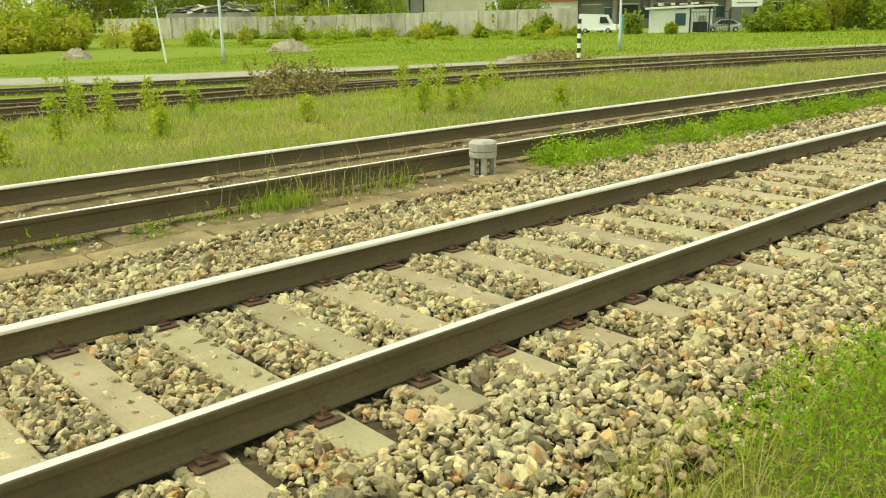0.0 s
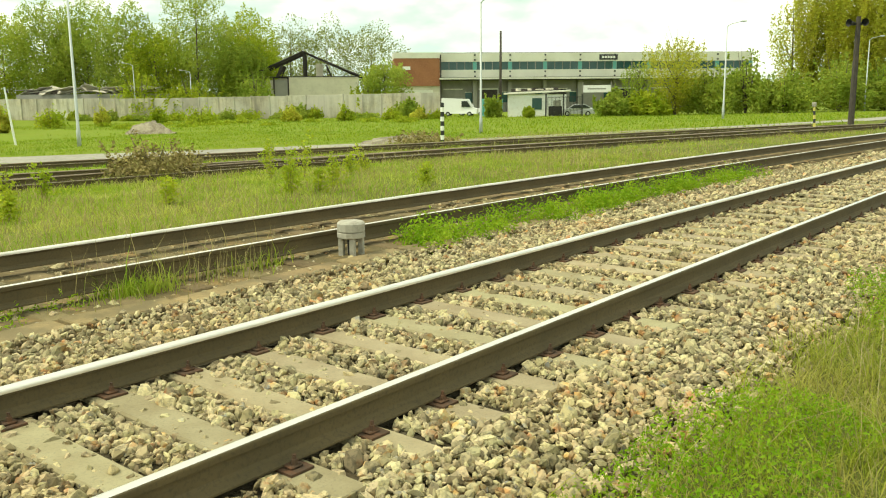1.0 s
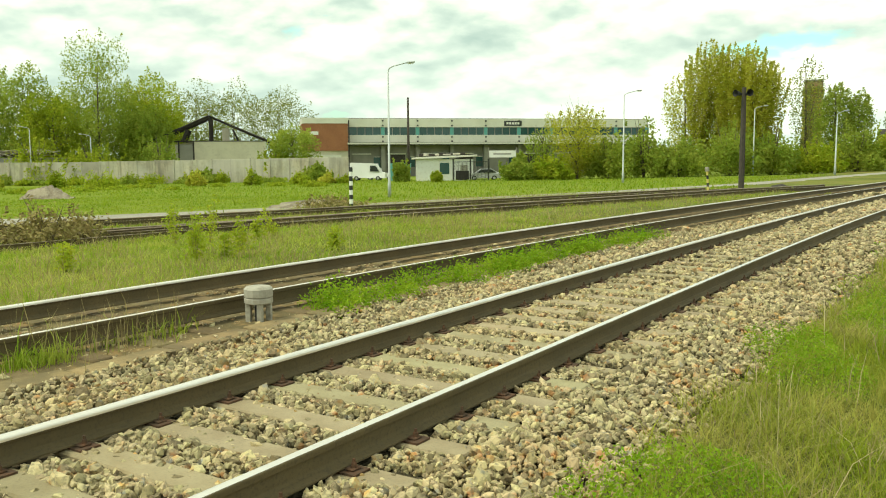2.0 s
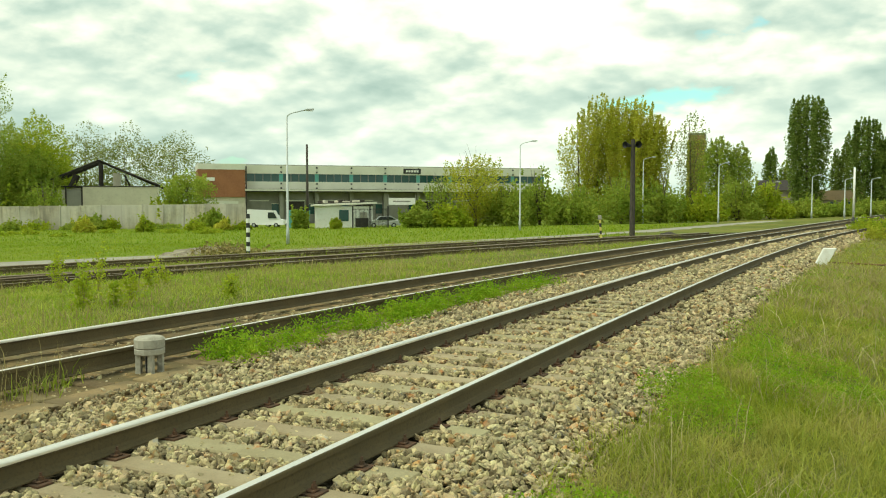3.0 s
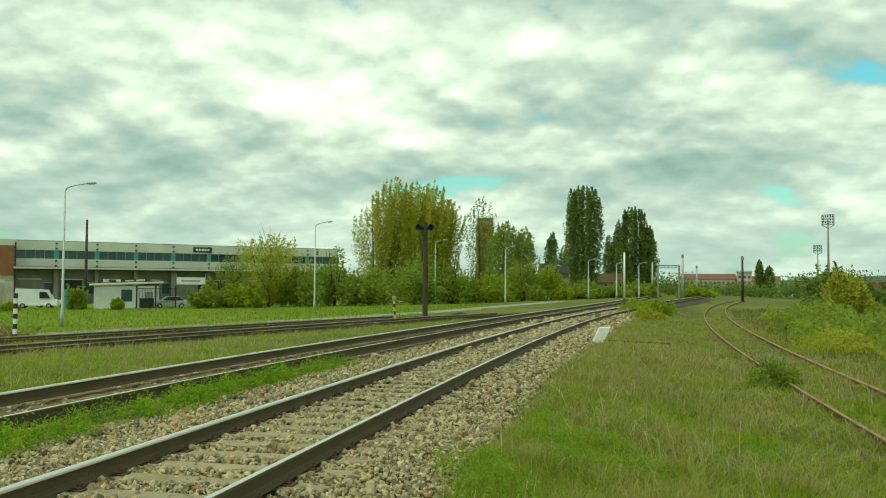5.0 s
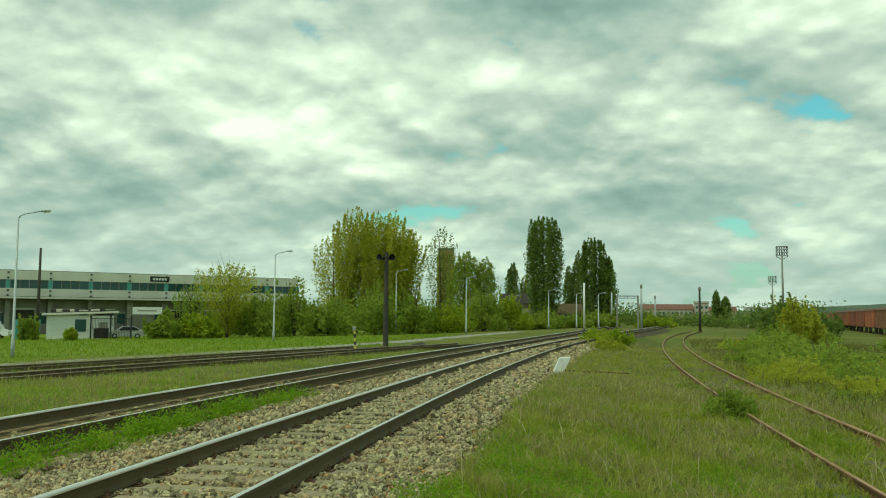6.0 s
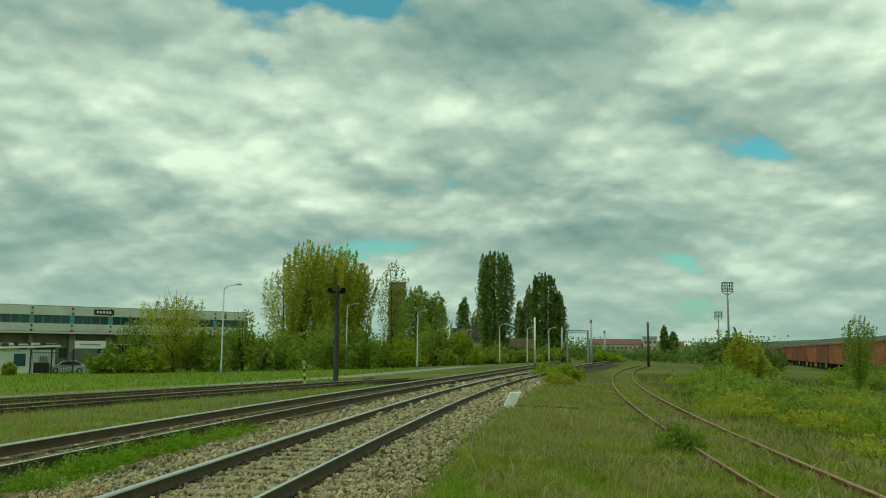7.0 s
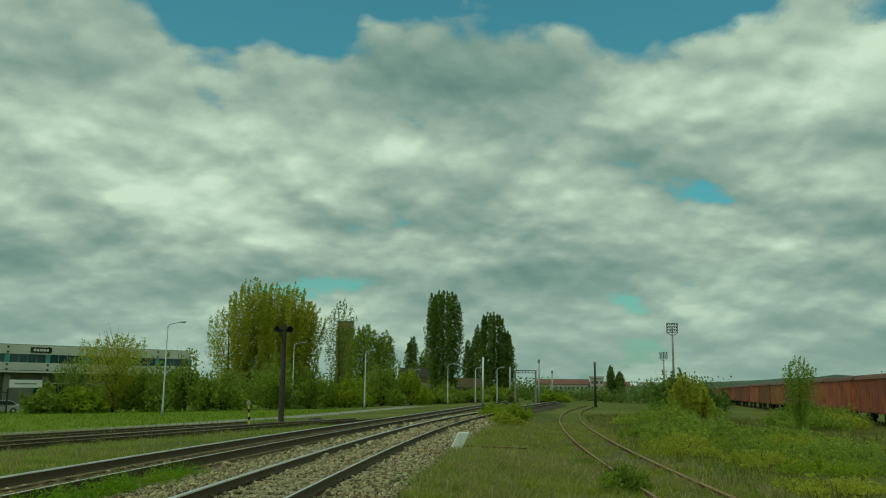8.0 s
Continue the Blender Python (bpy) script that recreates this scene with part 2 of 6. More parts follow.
# ---- building helpers ----
def part(name, bm, mat, parent=None, label="", smooth=False):
    me = bpy.data.meshes.new(name)
    if smooth:
        for f in bm.faces:
            f.smooth = True
    bm.to_mesh(me); bm.free()
    me.materials.append(mat)
    ob = new(name, me)
    if parent:
        ob.parent = parent
    if label:
        ob["label"] = label
    return ob


def raw(name, verts, faces, mat, parent=None, label="", smooth=False):
    """One mesh from arrays; all faces have the same number of corners."""
    verts, faces = np.asarray(verts, dtype=np.float32), np.asarray(faces, dtype=np.int32)
    me = bpy.data.meshes.new(name)
    k = faces.shape[1]
    me.vertices.add(len(verts)); me.vertices.foreach_set("co", verts.ravel())
    me.loops.add(faces.size); me.loops.foreach_set("vertex_index", faces.ravel())
    me.polygons.add(len(faces)); me.polygons.foreach_set("loop_start", np.arange(0, faces.size, k, dtype=np.int32))
    me.polygons.foreach_set("use_smooth", np.full(len(faces), smooth))
    me.update(calc_edges=True)
    me.materials.append(mat)
    ob = new(name, me)
    if parent:
        ob.parent = parent
    if label:
        ob["label"] = label
    return ob


def thing(name, at, label, category, group="", kind="", turn=0.0):
    ob = new(name)
    ob.empty_display_size = 0.2
    ob.matrix_world = pose(*at, 0, 0, turn)
    return tagged(ob, label, category, group, kind)


def add_box(bm, x0, y0, z0, x1, y1, z1, bevel=0.0):
    before = set(bm.verts)
    bmesh.ops.create_cube(bm, size=1.0)
    vs = [v for v in bm.verts if v not in before]
    for v in vs:
        v.co = Vector((x0 + (v.co.x + 0.5) * (x1 - x0), y0 + (v.co.y + 0.5) * (y1 - y0), z0 + (v.co.z + 0.5) * (z1 - z0)))
    if bevel:
        es = list({e for v in vs for e in v.link_edges})
        bmesh.ops.bevel(bm, geom=es, offset=bevel, segments=1, affect="EDGES")
    return vs


def box(x0, y0, z0, x1, y1, z1, bevel=0.0):
    bm = bmesh.new()
    add_box(bm, x0, y0, z0, x1, y1, z1, bevel)
    return bm


def tube(points, radii, sides=8, cap=True):
    """A tapered tube along points."""
    bm = bmesh.new()
    pts = [Vector(p) for p in points]
    rings = []
    for i, p in enumerate(pts):
        d = (pts[min(i + 1, len(pts) - 1)] - pts[max(i - 1, 0)]).normalized()
        a = d.cross(Vector((0, 0, 1)) if abs(d.z) < 0.9 else Vector((1, 0, 0))).normalized()
        b = d.cross(a)
        rings.append([bm.verts.new(p + radii[i] * (math.cos(k * math.tau / sides) * a + math.sin(k * math.tau / sides) * b)) for k in range(sides)])
    for r, s in zip(rings, rings[1:]):
        for k in range(sides):
            bm.faces.new((r[k], r[(k + 1) % sides], s[(k + 1) % sides], s[k]))
    if cap:
        bm.faces.new(rings[0][::-1]); bm.faces.new(rings[-1])
    bmesh.ops.recalc_face_normals(bm, faces=bm.faces)
    return bm


# ---- the lie of the land ----
def x_main(y):
    """The near rail of the main track."""
    u = np.clip(y, 0, 60)
    return -(2.7991 - 0.0452 * u - 0.00055 * u * u - 0.00000767 * u ** 3 - 0.0452 * np.minimum(y, 0) - 0.194 * np.maximum(y - 60, 0))


def x_second(y):
    """The near rail of the second track."""
    u = np.clip(y, 0, 55)
    return -(6.7759 - 0.0348 * u - 0.002392 * u * u + 0.00001742 * u ** 3 - 0.0348 * np.minimum(y, 0) - 0.1398 * np.maximum(y - 55, 0))


def x_siding(y):
    """The left rail of the overgrown siding."""
    u = np.clip(y, -30, 130)
    return 3.468 + 0.01262 * u + 0.000954 * u * u


def step(e):
    e = np.clip(e, 0, 1)
    return e * e * (3 - 2 * e)


def ground_z(x, y):
    """Level round the main tracks, falling away to the yard on one side and to the siding on the other."""
    d = np.maximum(0, x_second(y) - 4.0 - x)
    z = -0.08 - 0.04 * np.minimum(d, 20) - 0.015 * np.maximum(np.minimum(d, 110) - 20, 0)
    return z - 0.40 * np.maximum(step((x - x_main(y) - 1.8) / 3.6), step((x - x_siding(y) + 2.2) / 1.8)) - 0.45 * step((x - x_siding(y) - 8) / 14)


def ground_bumps(x, y):
    return 0.035 * np.sin(x * 1.7 + 0.6 * np.sin(y * 0.9)) * np.sin(y * 1.3 + 1.1 * np.sin(x * 0.5)) + 0.02 * np.sin(3.1 * x + 2 * y) * np.sin(2.3 * y - x)


def bed(x, y):
    """1 on the ballast of the two tracks, 0 on the turf beside them."""
    return np.clip((x_main(y) + 1.42 - x) / 0.25, 0, 1) * np.clip((x - x_second(y) + 2.6) / 0.5, 0, 1)


def build_ground():
    xs = np.unique(np.concatenate([np.linspace(-1500, -130, 12), np.linspace(-130, -20, 45), np.linspace(-20, 14, 120), np.linspace(14, 60, 30), np.linspace(60, 1500, 14)]))
    ys = np.unique(np.concatenate([np.linspace(-900, -20, 10), np.linspace(-20, 40, 180), np.linspace(40, 150, 70), np.linspace(150, 2500, 16)]))
    X, Y = np.meshgrid(xs, ys)
    Z = ground_z(X, Y) + ground_bumps(X, Y) * (1 - bed(X, Y)) * (np.hypot(X, Y) < 90) - 0.14 * bed(X, Y)
    v = np.stack([X, Y, Z], -1).reshape(-1, 3)
    n, k = len(xs), len(ys)
    i = (np.arange(k - 1)[:, None] * n + np.arange(n - 1)[None]).ravel()
    g = raw("ground", v, np.stack([i, i + 1, i + n + 1, i + n], 1), M_GROUND, smooth=True)
    tagged(g, "uneven green turf with bare earthy patches beside the tracks", "ground", kind="structure")


build_ground()


def ribbon(name, left, right, y0, y1, dy, z, mat, label, category, edge=0.0):
    """A strip of ground between two lines, following them along y, with ragged edges."""
    ys = np.arange(y0, y1 + dy, dy)
    rows, w = [], 9
    for y in ys:
        a = left(y) + edge * (noise.noise((y * 0.8, 3.3, 0)) + 0.5 * noise.noise((y * 3, 1.3, 0)))
        b = right(y) + edge * (noise.noise((y * 0.8, 8.3, 0)) + 0.5 * noise.noise((y * 3, 5.3, 0)))
        for k in range(w):
            x = a + (b - a) * k / (w - 1)
            zz = z(x, y) - (0.06 if k in (0, w - 1) else 0)
            rows.append((x, y, zz))
    i = (np.arange(len(ys) - 1)[:, None] * w + np.arange(w - 1)[None]).ravel()
    ob = raw(name, rows, np.stack([i, i + 1, i + w + 1, i + w], 1), mat, smooth=True)
    return tagged(ob, label, category, kind="structure")


def bed_z(x, y):
    """Height of the ballast: just under the sleepers' tops between the rails, sloping off at the shoulders."""
    a = x - x_main(y)
    if a > 0.55:
        return -0.03 - 0.12 * min(1, (a - 0.55) / 0.9)
    if a > -2.1:
        return -0.035
    if a > -3.0:
        return -0.035 - 0.07 * min(1, (-2.1 - a) / 0.7)
    return -0.105


# the sheet's dark colour stands in for shade among the stones on it
BALLAST = ribbon("ballast_bed", lambda y: x_main(y) - 3.1, lambda y: x_main(y) + 1.5, -25, 120, 0.5, bed_z, M_BED_SHADE, "bed of crushed stone under the main track, coloured dark as the shade between stones", "ballast", 0.12)
ribbon("clay_strip", lambda y: x_second(y) - 2.4, lambda y: x_main(y) - 2.95, -25, 120, 0.5, lambda x, y: -0.10 + 0.012 * math.sin(3 * x + 2 * y), M_CLAY, "dry bare clay strip along the second track", "ground", 0.15)


# ---- tracks ----
GAUGE = 1.507


def rail_section(h):
    """Half of a rail's outline from foot to head, as (half width, height)."""
    return [(0.062, 0.0), (0.062, 0.010), (0.020, 0.026), (0.009, 0.042), (0.008, h - 0.045), (0.030, h - 0.036), (0.0335, h - 0.012), (0.0315, h - 0.004), (0.025, h - 0.001)]


def build_rail(name, line, z, y0, y1, mat, head, parent, h=0.155, lift=None, inner=1):
    ys = np.arange(y0, y1 + 1.0, 1.0)
    half = rail_section(h)
    out = half + [(-a, b) for a, b in half[::-1]]
    k = len(out)
    v = []
    for y in ys:
        zz = z + (lift(y) if lift else 0)
        for a, b in out:
            v.append((line(y) + a, y, zz + b))
    n = len(ys)
    f = []
    for i in range(n - 1):
        for j in range(k):
            if j == len(half) - 1:
                continue
            f.append((i * k + j, i * k + (j + 1) % k, (i + 1) * k + (j + 1) % k, (i + 1) * k + j))
    r = raw(name, v, f, mat, parent)
    # the running surface, slightly crowned, worn bright round the inner corner of the head
    prof = [(-0.0262, h - 0.0003), (-0.022, h), (-0.012, h + 0.001), (0.0, h + 0.0015), (0.014, h + 0.001), (0.025, h), (0.0325, h - 0.0035), (0.0350, h - 0.012), (0.0348, h - 0.026)]
    m = len(prof)
    v, f = [], []
    for y in ys:
        zz = z + (lift(y) if lift else 0)
        v += [(line(y) + inner * a, y, zz + b) for a, b in prof]
    for i in range(n - 1):
        for j in range(m - 1):
            q = (i * m + j, i * m + j + 1, (i + 1) * m + j + 1, (i + 1) * m + j)
            f.append(q if inner > 0 else q[::-1])
    raw("running_surface", v, f, head, r, "worn bright running surface" if head is M_SHINE else "dull worn running surface", smooth=True)
    return r


def sleeper_mesh(length, width, height):
    bm = bmesh.new()
    vs = add_box(bm, -length / 2, -width / 2, -height, length / 2, width / 2, 0, 0.012)
    for v in bm.verts:
        if v.co.z > -0.05 and abs(v.co.x) < 0.45:
            v.co.z -= 0.012
    return bm


def fastening_mesh():
    bm = bmesh.new()
    add_box(bm, -0.15, -0.065, 0.0, 0.15, 0.065, 0.012)
    for s in (-1, 1):
        add_box(bm, s * 0.085 - 0.03, -0.035, 0.012, s * 0.085 + 0.03, 0.035, 0.026, 0.005)
        m = Matrix.Translation((s * 0.095, 0, 0.036))
        bmesh.ops.create_cone(bm, cap_ends=True, segments=6, radius1=0.017, radius2=0.016, depth=0.03, matrix=m)
        bmesh.ops.create_cone(bm, cap_ends=True, segments=6, radius1=0.009, radius2=0.009, depth=0.022, matrix=m @ Matrix.Translation((0, 0, 0.025)))
    return bm


def mesh_of(name, bm, mat):
    me = bpy.data.meshes.new(name)
    bm.to_mesh(me); bm.free()
    me.materials.append(mat)
    return me


def build_track(name, line, y0, y1, label, mat, head, sleeper, pitch, z=0.015, sleeper_from=None, sleeper_to=None, lift=None, fast_to=16, rail_h=0.155, sleeper_z=0.0):
    t = thing(name, (0, 0, 0), label, "railway track", kind="structure")
    build_rail("rail", line, z, y0, y1, mat, head, t, rail_h, lift, -1)
    build_rail("rail", lambda y: line(y) - GAUGE, z, y0, y1, mat, head, t, rail_h, lift)
    fm = mesh_of("fastening", fastening_mesh(), M_IRON)
    rnd = random.Random(len(name))
    for i in range(int((sleeper_to - sleeper_from) / pitch)):
        y = sleeper_from + i * pitch
        o = new("sleeper", sleeper)
        a = math.atan2(line(y + 0.5) - line(y - 0.5), 1.0)
        zz = lift(y) if lift else 0
        o.parent = t
        o.matrix_local = pose(line(y) - GAUGE / 2, y + rnd.uniform(-0.02, 0.02), sleeper_z + zz + rnd.uniform(-0.006, 0.004), 0, 0, -math.degrees(a) + rnd.uniform(-0.7, 0.7))
        if y < fast_to:
            for s in (0, GAUGE):
                p = new("fastening", fm)
                p.parent = o
                p.matrix_local = pose(GAUGE / 2 - s, 0, 0)
    return t


SLEEPER = mesh_of("sleeper", sleeper_mesh(2.42, 0.215, 0.2), M_CONCRETE)
build_track("main_track", x_main, -25, 140, "main railway track with bright rails on concrete sleepers", M_RAIL, M_SHINE, SLEEPER, 0.525, sleeper_from=-14.865, sleeper_to=75)
M_STAINED = material("clay_stained_concrete", (0.20, 0.155, 0.085), 0.95, spots=[(3, 0.4, 0.65, (0.13, 0.10, 0.055), 0.9), (40, 0.5, 0.7, (0.10, 0.08, 0.05), 0.7)], bump=0.4, bump_scale=40, per="object", per_amount=0.2, space="World", spec=0.1)
SLEEPER_STAINED = mesh_of("sleeper", sleeper_mesh(2.42, 0.215, 0.2), M_STAINED)
build_track("second_track", x_second, -25, 140, "second railway track with bright rails sunk in dry clay", M_RAIL, M_HALF, SLEEPER_STAINED, 0.65, z=-0.03, sleeper_from=-16, sleeper_to=60, sleeper_z=-0.086, fast_to=0, rail_h=0.175)
M_WOOD = material("old_sleeper_wood", (0.11, 0.095, 0.07), 0.95, spots=[(4, 0.4, 0.7, (0.16, 0.14, 0.10), 0.9)], bump=0.4, bump_scale=40, per="object", per_amount=0.2, space="World")
SLEEPER_WOOD = mesh_of("sleeper", sleeper_mesh(2.4, 0.24, 0.18), M_WOOD)
build_track("siding_track", lambda y: x_siding(y) + GAUGE, -15, 125, "rusty overgrown siding track curving away through grass", M_RAILR, M_RUSTY, SLEEPER_WOOD, 0.65, z=-0.49, sleeper_from=-14, sleeper_to=50, sleeper_z=-0.475, fast_to=0, rail_h=0.15)


def yard_line(y, pts):
    return np.interp(y, [p[1] for p in pts], [p[0] for p in pts])


ROAD = [(-62, -8), (-40, 12), (-34.0, 18.5), (-29.6, 25), (-26.2, 31.5), (-21.2, 42), (-15.8, 50), (-11, 62), (-8, 80), (-4, 105)]
YARD_A = [(-38, -5), (-28.6, 12), (-22.4, 22), (-17.4, 30), (-12.2, 38), (-7.5, 46), (-2.5, 56)]
YARD_B = [(-29.0, -6), (-21.2, 8.6), (-18.9, 12.2), (-16.0, 17.4), (-13.2, 25.0), (-10.2, 31), (-7.0, 39), (-3.5, 48)]
YARD_C = [(-18.6, -8), (-17.6, 8), (-16.4, 14.2), (-14.8, 20.5), (-12.2, 27), (-9.6, 33), (-6.2, 41), (-3.0, 49)]


def smooth_line(pts):
    ys = np.arange(pts[0][1], pts[-1][1] + 0.5, 0.5)
    xs = yard_line(ys, pts)
    k = np.ones(15) / 15
    xs = np.convolve(np.pad(xs, 7, mode="edge"), k, mode="valid")
    return lambda y: float(np.interp(y, ys, xs))


for pts, lab, y0, y1 in ((YARD_A, "old yard track with dull rails beside the road", 2, 44), (YARD_B, "old yard track with dull rails in the grass", 2, 47), (YARD_C, "old yard track with dull rails half buried in weeds", 1, 48)):
    ln = smooth_line(pts)
    build_track("yard_track", ln, y0, y1, lab, M_RAIL, M_DULL, SLEEPER_WOOD, 0.65, z=0.02, sleeper_from=y0 + 1, sleeper_to=y0 + 28, lift=lambda y, ln=ln: float(ground_z(ln(y), y)), fast_to=-99, rail_h=0.15, sleeper_z=0.0)


def verge_edge(y):
    """How far from the near rail the grass begins."""
    return 1.08 + 0.17 * np.clip((y - 4) / 6, 0, 1) + 0.10 * np.sin(2.1 * y + 1.3 * np.sin(0.9 * y)) + 0.05 * np.sin(6.3 * y)


def lump():
    """A twelve-cornered lump, to be knocked out of shape into a crushed stone."""
    bm = bmesh.new()
    bmesh.ops.create_icosphere(bm, subdivisions=1, radius=1.0)
    v = np.array([x.co[:] for x in bm.verts]); f = np.array([[x.index for x in y.verts] for y in bm.faces])
    bm.free()
    return v, f


def build_stones():
    """Crushed stones lie over the bed, each one a rough lump; they thin out far off, where the bed's own relief takes over."""
    rng = np.random.default_rng(3)
    base, faces = lump()
    xs, ys, ss = [], [], []
    for y0, y1, dens, size in ((-5.0, 0.3, 500, 0.03), (0.3, 5.5, 1650, 0.0235), (5.5, 11.0, 1150, 0.0245), (11.0, 20.0, 330, 0.032), (20.0, 36.0, 110, 0.046), (36, 70, 28, 0.07)):
        n = int(dens * (y1 - y0) * 4.6)
        y = rng.uniform(y0, y1, n)
        a = rng.uniform(-3.1, 1.5, n)
        keep = np.ones(n, bool)
        keep &= ~((a < -2.75) & (rng.random(n) < 0.6)) & ~((a > 1.2) & (rng.random(n) < 0.6))
        # sleepers stay mostly bare
        ph = np.abs((y - 1.41 + 0.2625) % 0.525 - 0.2625)
        on = (ph < 0.118) & (a < 0.46) & (a > -1.97)
        keep &= ~(on & (rng.random(n) < np.where((a > 0.10) | (a < -1.6), 0.88, 0.74)))
        keep &= ~((a > verge_edge(y) + 0.22) & (rng.random(n) < 0.7))
        # nothing on the rails
        keep &= (y > -5 + 2.5 * rng.random(n))
        keep &= (np.abs(a) > 0.075) & (np.abs(a + GAUGE) > 0.075)
        xs.append((x_main(y) + a)[keep]); ys.append(y[keep]); ss.append(size * rng.lognormal(0, 0.33, n)[keep])
    # a thin litter of stones in the clay of the second track
    n = 36000
    y = rng.uniform(-2, 22, n)
    xs.append(x_second(y) + rng.uniform(-2.2, 0.9, n)); ys.append(y); ss.append(0.0175 * rng.lognormal(0, 0.45, n))
    x, y, s = np.concatenate(xs), np.concatenate(ys), np.concatenate(ss)
    a = x - x_main(y)
    z = np.where(a > 0.55, -0.03 - 0.12 * np.minimum(1, (a - 0.55) / 0.9), np.where(a > -2.1, -0.035, -0.035 - 0.07 * np.minimum(1, (-2.1 - a) / 0.7)))
    z = np.where(a < -3.2, -0.125, z)
    ph = np.abs((y - 1.41 + 0.2625) % 0.525 - 0.2625)
    heap = np.where((a < 0.5) & (a > -2.0), 0.012 + 0.028 * np.clip((ph - 0.12) / 0.1, 0, 1), 0.045) * (a > -3.2)
    z = z + heap * rng.random(len(x)) + s * 0.25
    n = len(x)
    q = rng.normal(size=(n, 4)); q /= np.linalg.norm(q, axis=1)[:, None]
    w, i, j, k = q.T
    R = np.stack([1 - 2 * (j * j + k * k), 2 * (i * j - k * w), 2 * (i * k + j * w), 2 * (i * j + k * w), 1 - 2 * (i * i + k * k), 2 * (j * k - i * w), 2 * (i * k - j * w), 2 * (j * k + i * w), 1 - 2 * (i * i + j * j)], 1).reshape(n, 3, 3)
    v = base[None] * rng.uniform(0.66, 1.2, (n, len(base), 1)) + rng.uniform(-0.10, 0.10, (n, len(base), 3))
    v = v * np.stack([np.full(n, 1.1), rng.uniform(0.55, 1.05, n), rng.uniform(0.42, 0.75, n)], 1)[:, None, :]
    v = np.einsum("nab,nvb->nva", R, v) * s[:, None, None] + np.stack([x, y, z], 1)[:, None, :]
    f = faces[None] + (np.arange(n) * len(base))[:, None, None]
    ob = raw("ballast_stones", v.reshape(-1, 3), f.reshape(-1, 3), M_STONE)
    tagged(ob, "loose angular grey and buff crushed stones heaped round the sleepers", "ballast", kind="stuff")


build_stones()


def build_single_stones():
    """The largest loose stones beside the near rail."""
    rnd = random.Random(9)
    base, faces = lump()
    shapes = []
    for k in range(8):
        v = base * np.array([[rnd.uniform(0.7, 1.15)] for _ in base]) * np.array([1.1, rnd.uniform(0.65, 0.95), rnd.uniform(0.5, 0.75)])
        o = raw("stone", v, faces, M_LOOSE)
        shapes.append(o.data)
        bpy.data.objects.remove(o)
    n = 0
    while n < 290:
        y, a = rnd.uniform(1.0, 5.0), rnd.choice((rnd.uniform(0.12, 1.25), rnd.uniform(0.12, 1.25), rnd.uniform(-1.4, -0.12)))
        ph = abs((y - 1.41 + 0.2625) % 0.525 - 0.2625)
        if ph < 0.13 and a < 0.5:
            continue
        o = new("stone", shapes[n % 8])
        o.parent = BALLAST
        s = rnd.uniform(0.024, 0.033)
        x = float(x_main(y)) + a
        o.matrix_local = pose(x, y, bed_z(x, y) + 0.035 + s * 0.3, rnd.uniform(-30, 30), rnd.uniform(-30, 30), rnd.uniform(0, 360)) @ Matrix.Scale(s, 4)
        n += 1


build_single_stones()


def build_blades(name, points, height, width, lean, mat, label, category, seed=1):
    """Blades at points (n, 3): each a bent strip of three quads' outline, drawn as two triangles and a tip."""
    rng = np.random.default_rng(seed)
    n = len(points)
    h = height * rng.lognormal(0, 0.35, n)
    a = rng.uniform(0, 2 * np.pi, n)
    coarse = np.clip(np.hypot(points[:, 0], points[:, 1]) / 6, 1, 2.6)
    side = np.stack([np.cos(a), np.sin(a), 0 * a], 1) * (width * coarse * rng.uniform(0.6, 1.4, n))[:, None]
    b = a + np.pi / 2 + rng.normal(0, 0.5, n)
    out = np.stack([np.cos(b), np.sin(b), 0 * b], 1) * (h * lean * rng.uniform(0.1, 1.0, n))[:, None]
    up = np.stack([0 * h, 0 * h, h], 1)
    p = points
    v = np.stack([p - side, p + side, p + 0.55 * up + 0.3 * out + 0.8 * side, p + 0.55 * up + 0.3 * out - 0.8 * side, p + 0.92 * up + out], 1)
    base = (np.arange(n) * 5)[:, None]
    f = np.concatenate([base + [0, 1, 2], base + [0, 2, 3], base + [3, 2, 4]], 0)
    ob = raw(name, v.reshape(-1, 3), f, mat)
    return tagged(ob, label, category, kind="stuff")


def scatter(n, x0, x1, y0, y1, rng, keep=None):
    x, y = rng.uniform(x0, x1, n), rng.uniform(y0, y1, n)
    if keep is not None:
        k = keep(x, y)
        x, y = x[k], y[k]
    return np.stack([x, y, surface_z(x, y) - 0.01], 1)


def surface_z(x, y):
    """The ground, or the foot of the ballast where that lies higher."""
    g = ground_z(x, y) + ground_bumps(x, y) * (1 - bed(x, y)) - 0.14 * bed(x, y)
    a = x - x_main(y)
    g = np.where((a < -1) & (x > x_second(y) - 2.2), np.maximum(g, -0.105), g)
    return np.where((a > 0.55) & (a < 1.5), np.maximum(g, -0.03 - 0.12 * np.clip((a - 0.55) / 0.9, 0, 1)), g)


def patchy(x, y, scale, low):
    return np.sin(x * scale + 1.3 * np.sin(y * scale * 0.7)) * np.sin(y * scale * 1.1 + 1.7 * np.sin(x * scale * 0.6)) > low


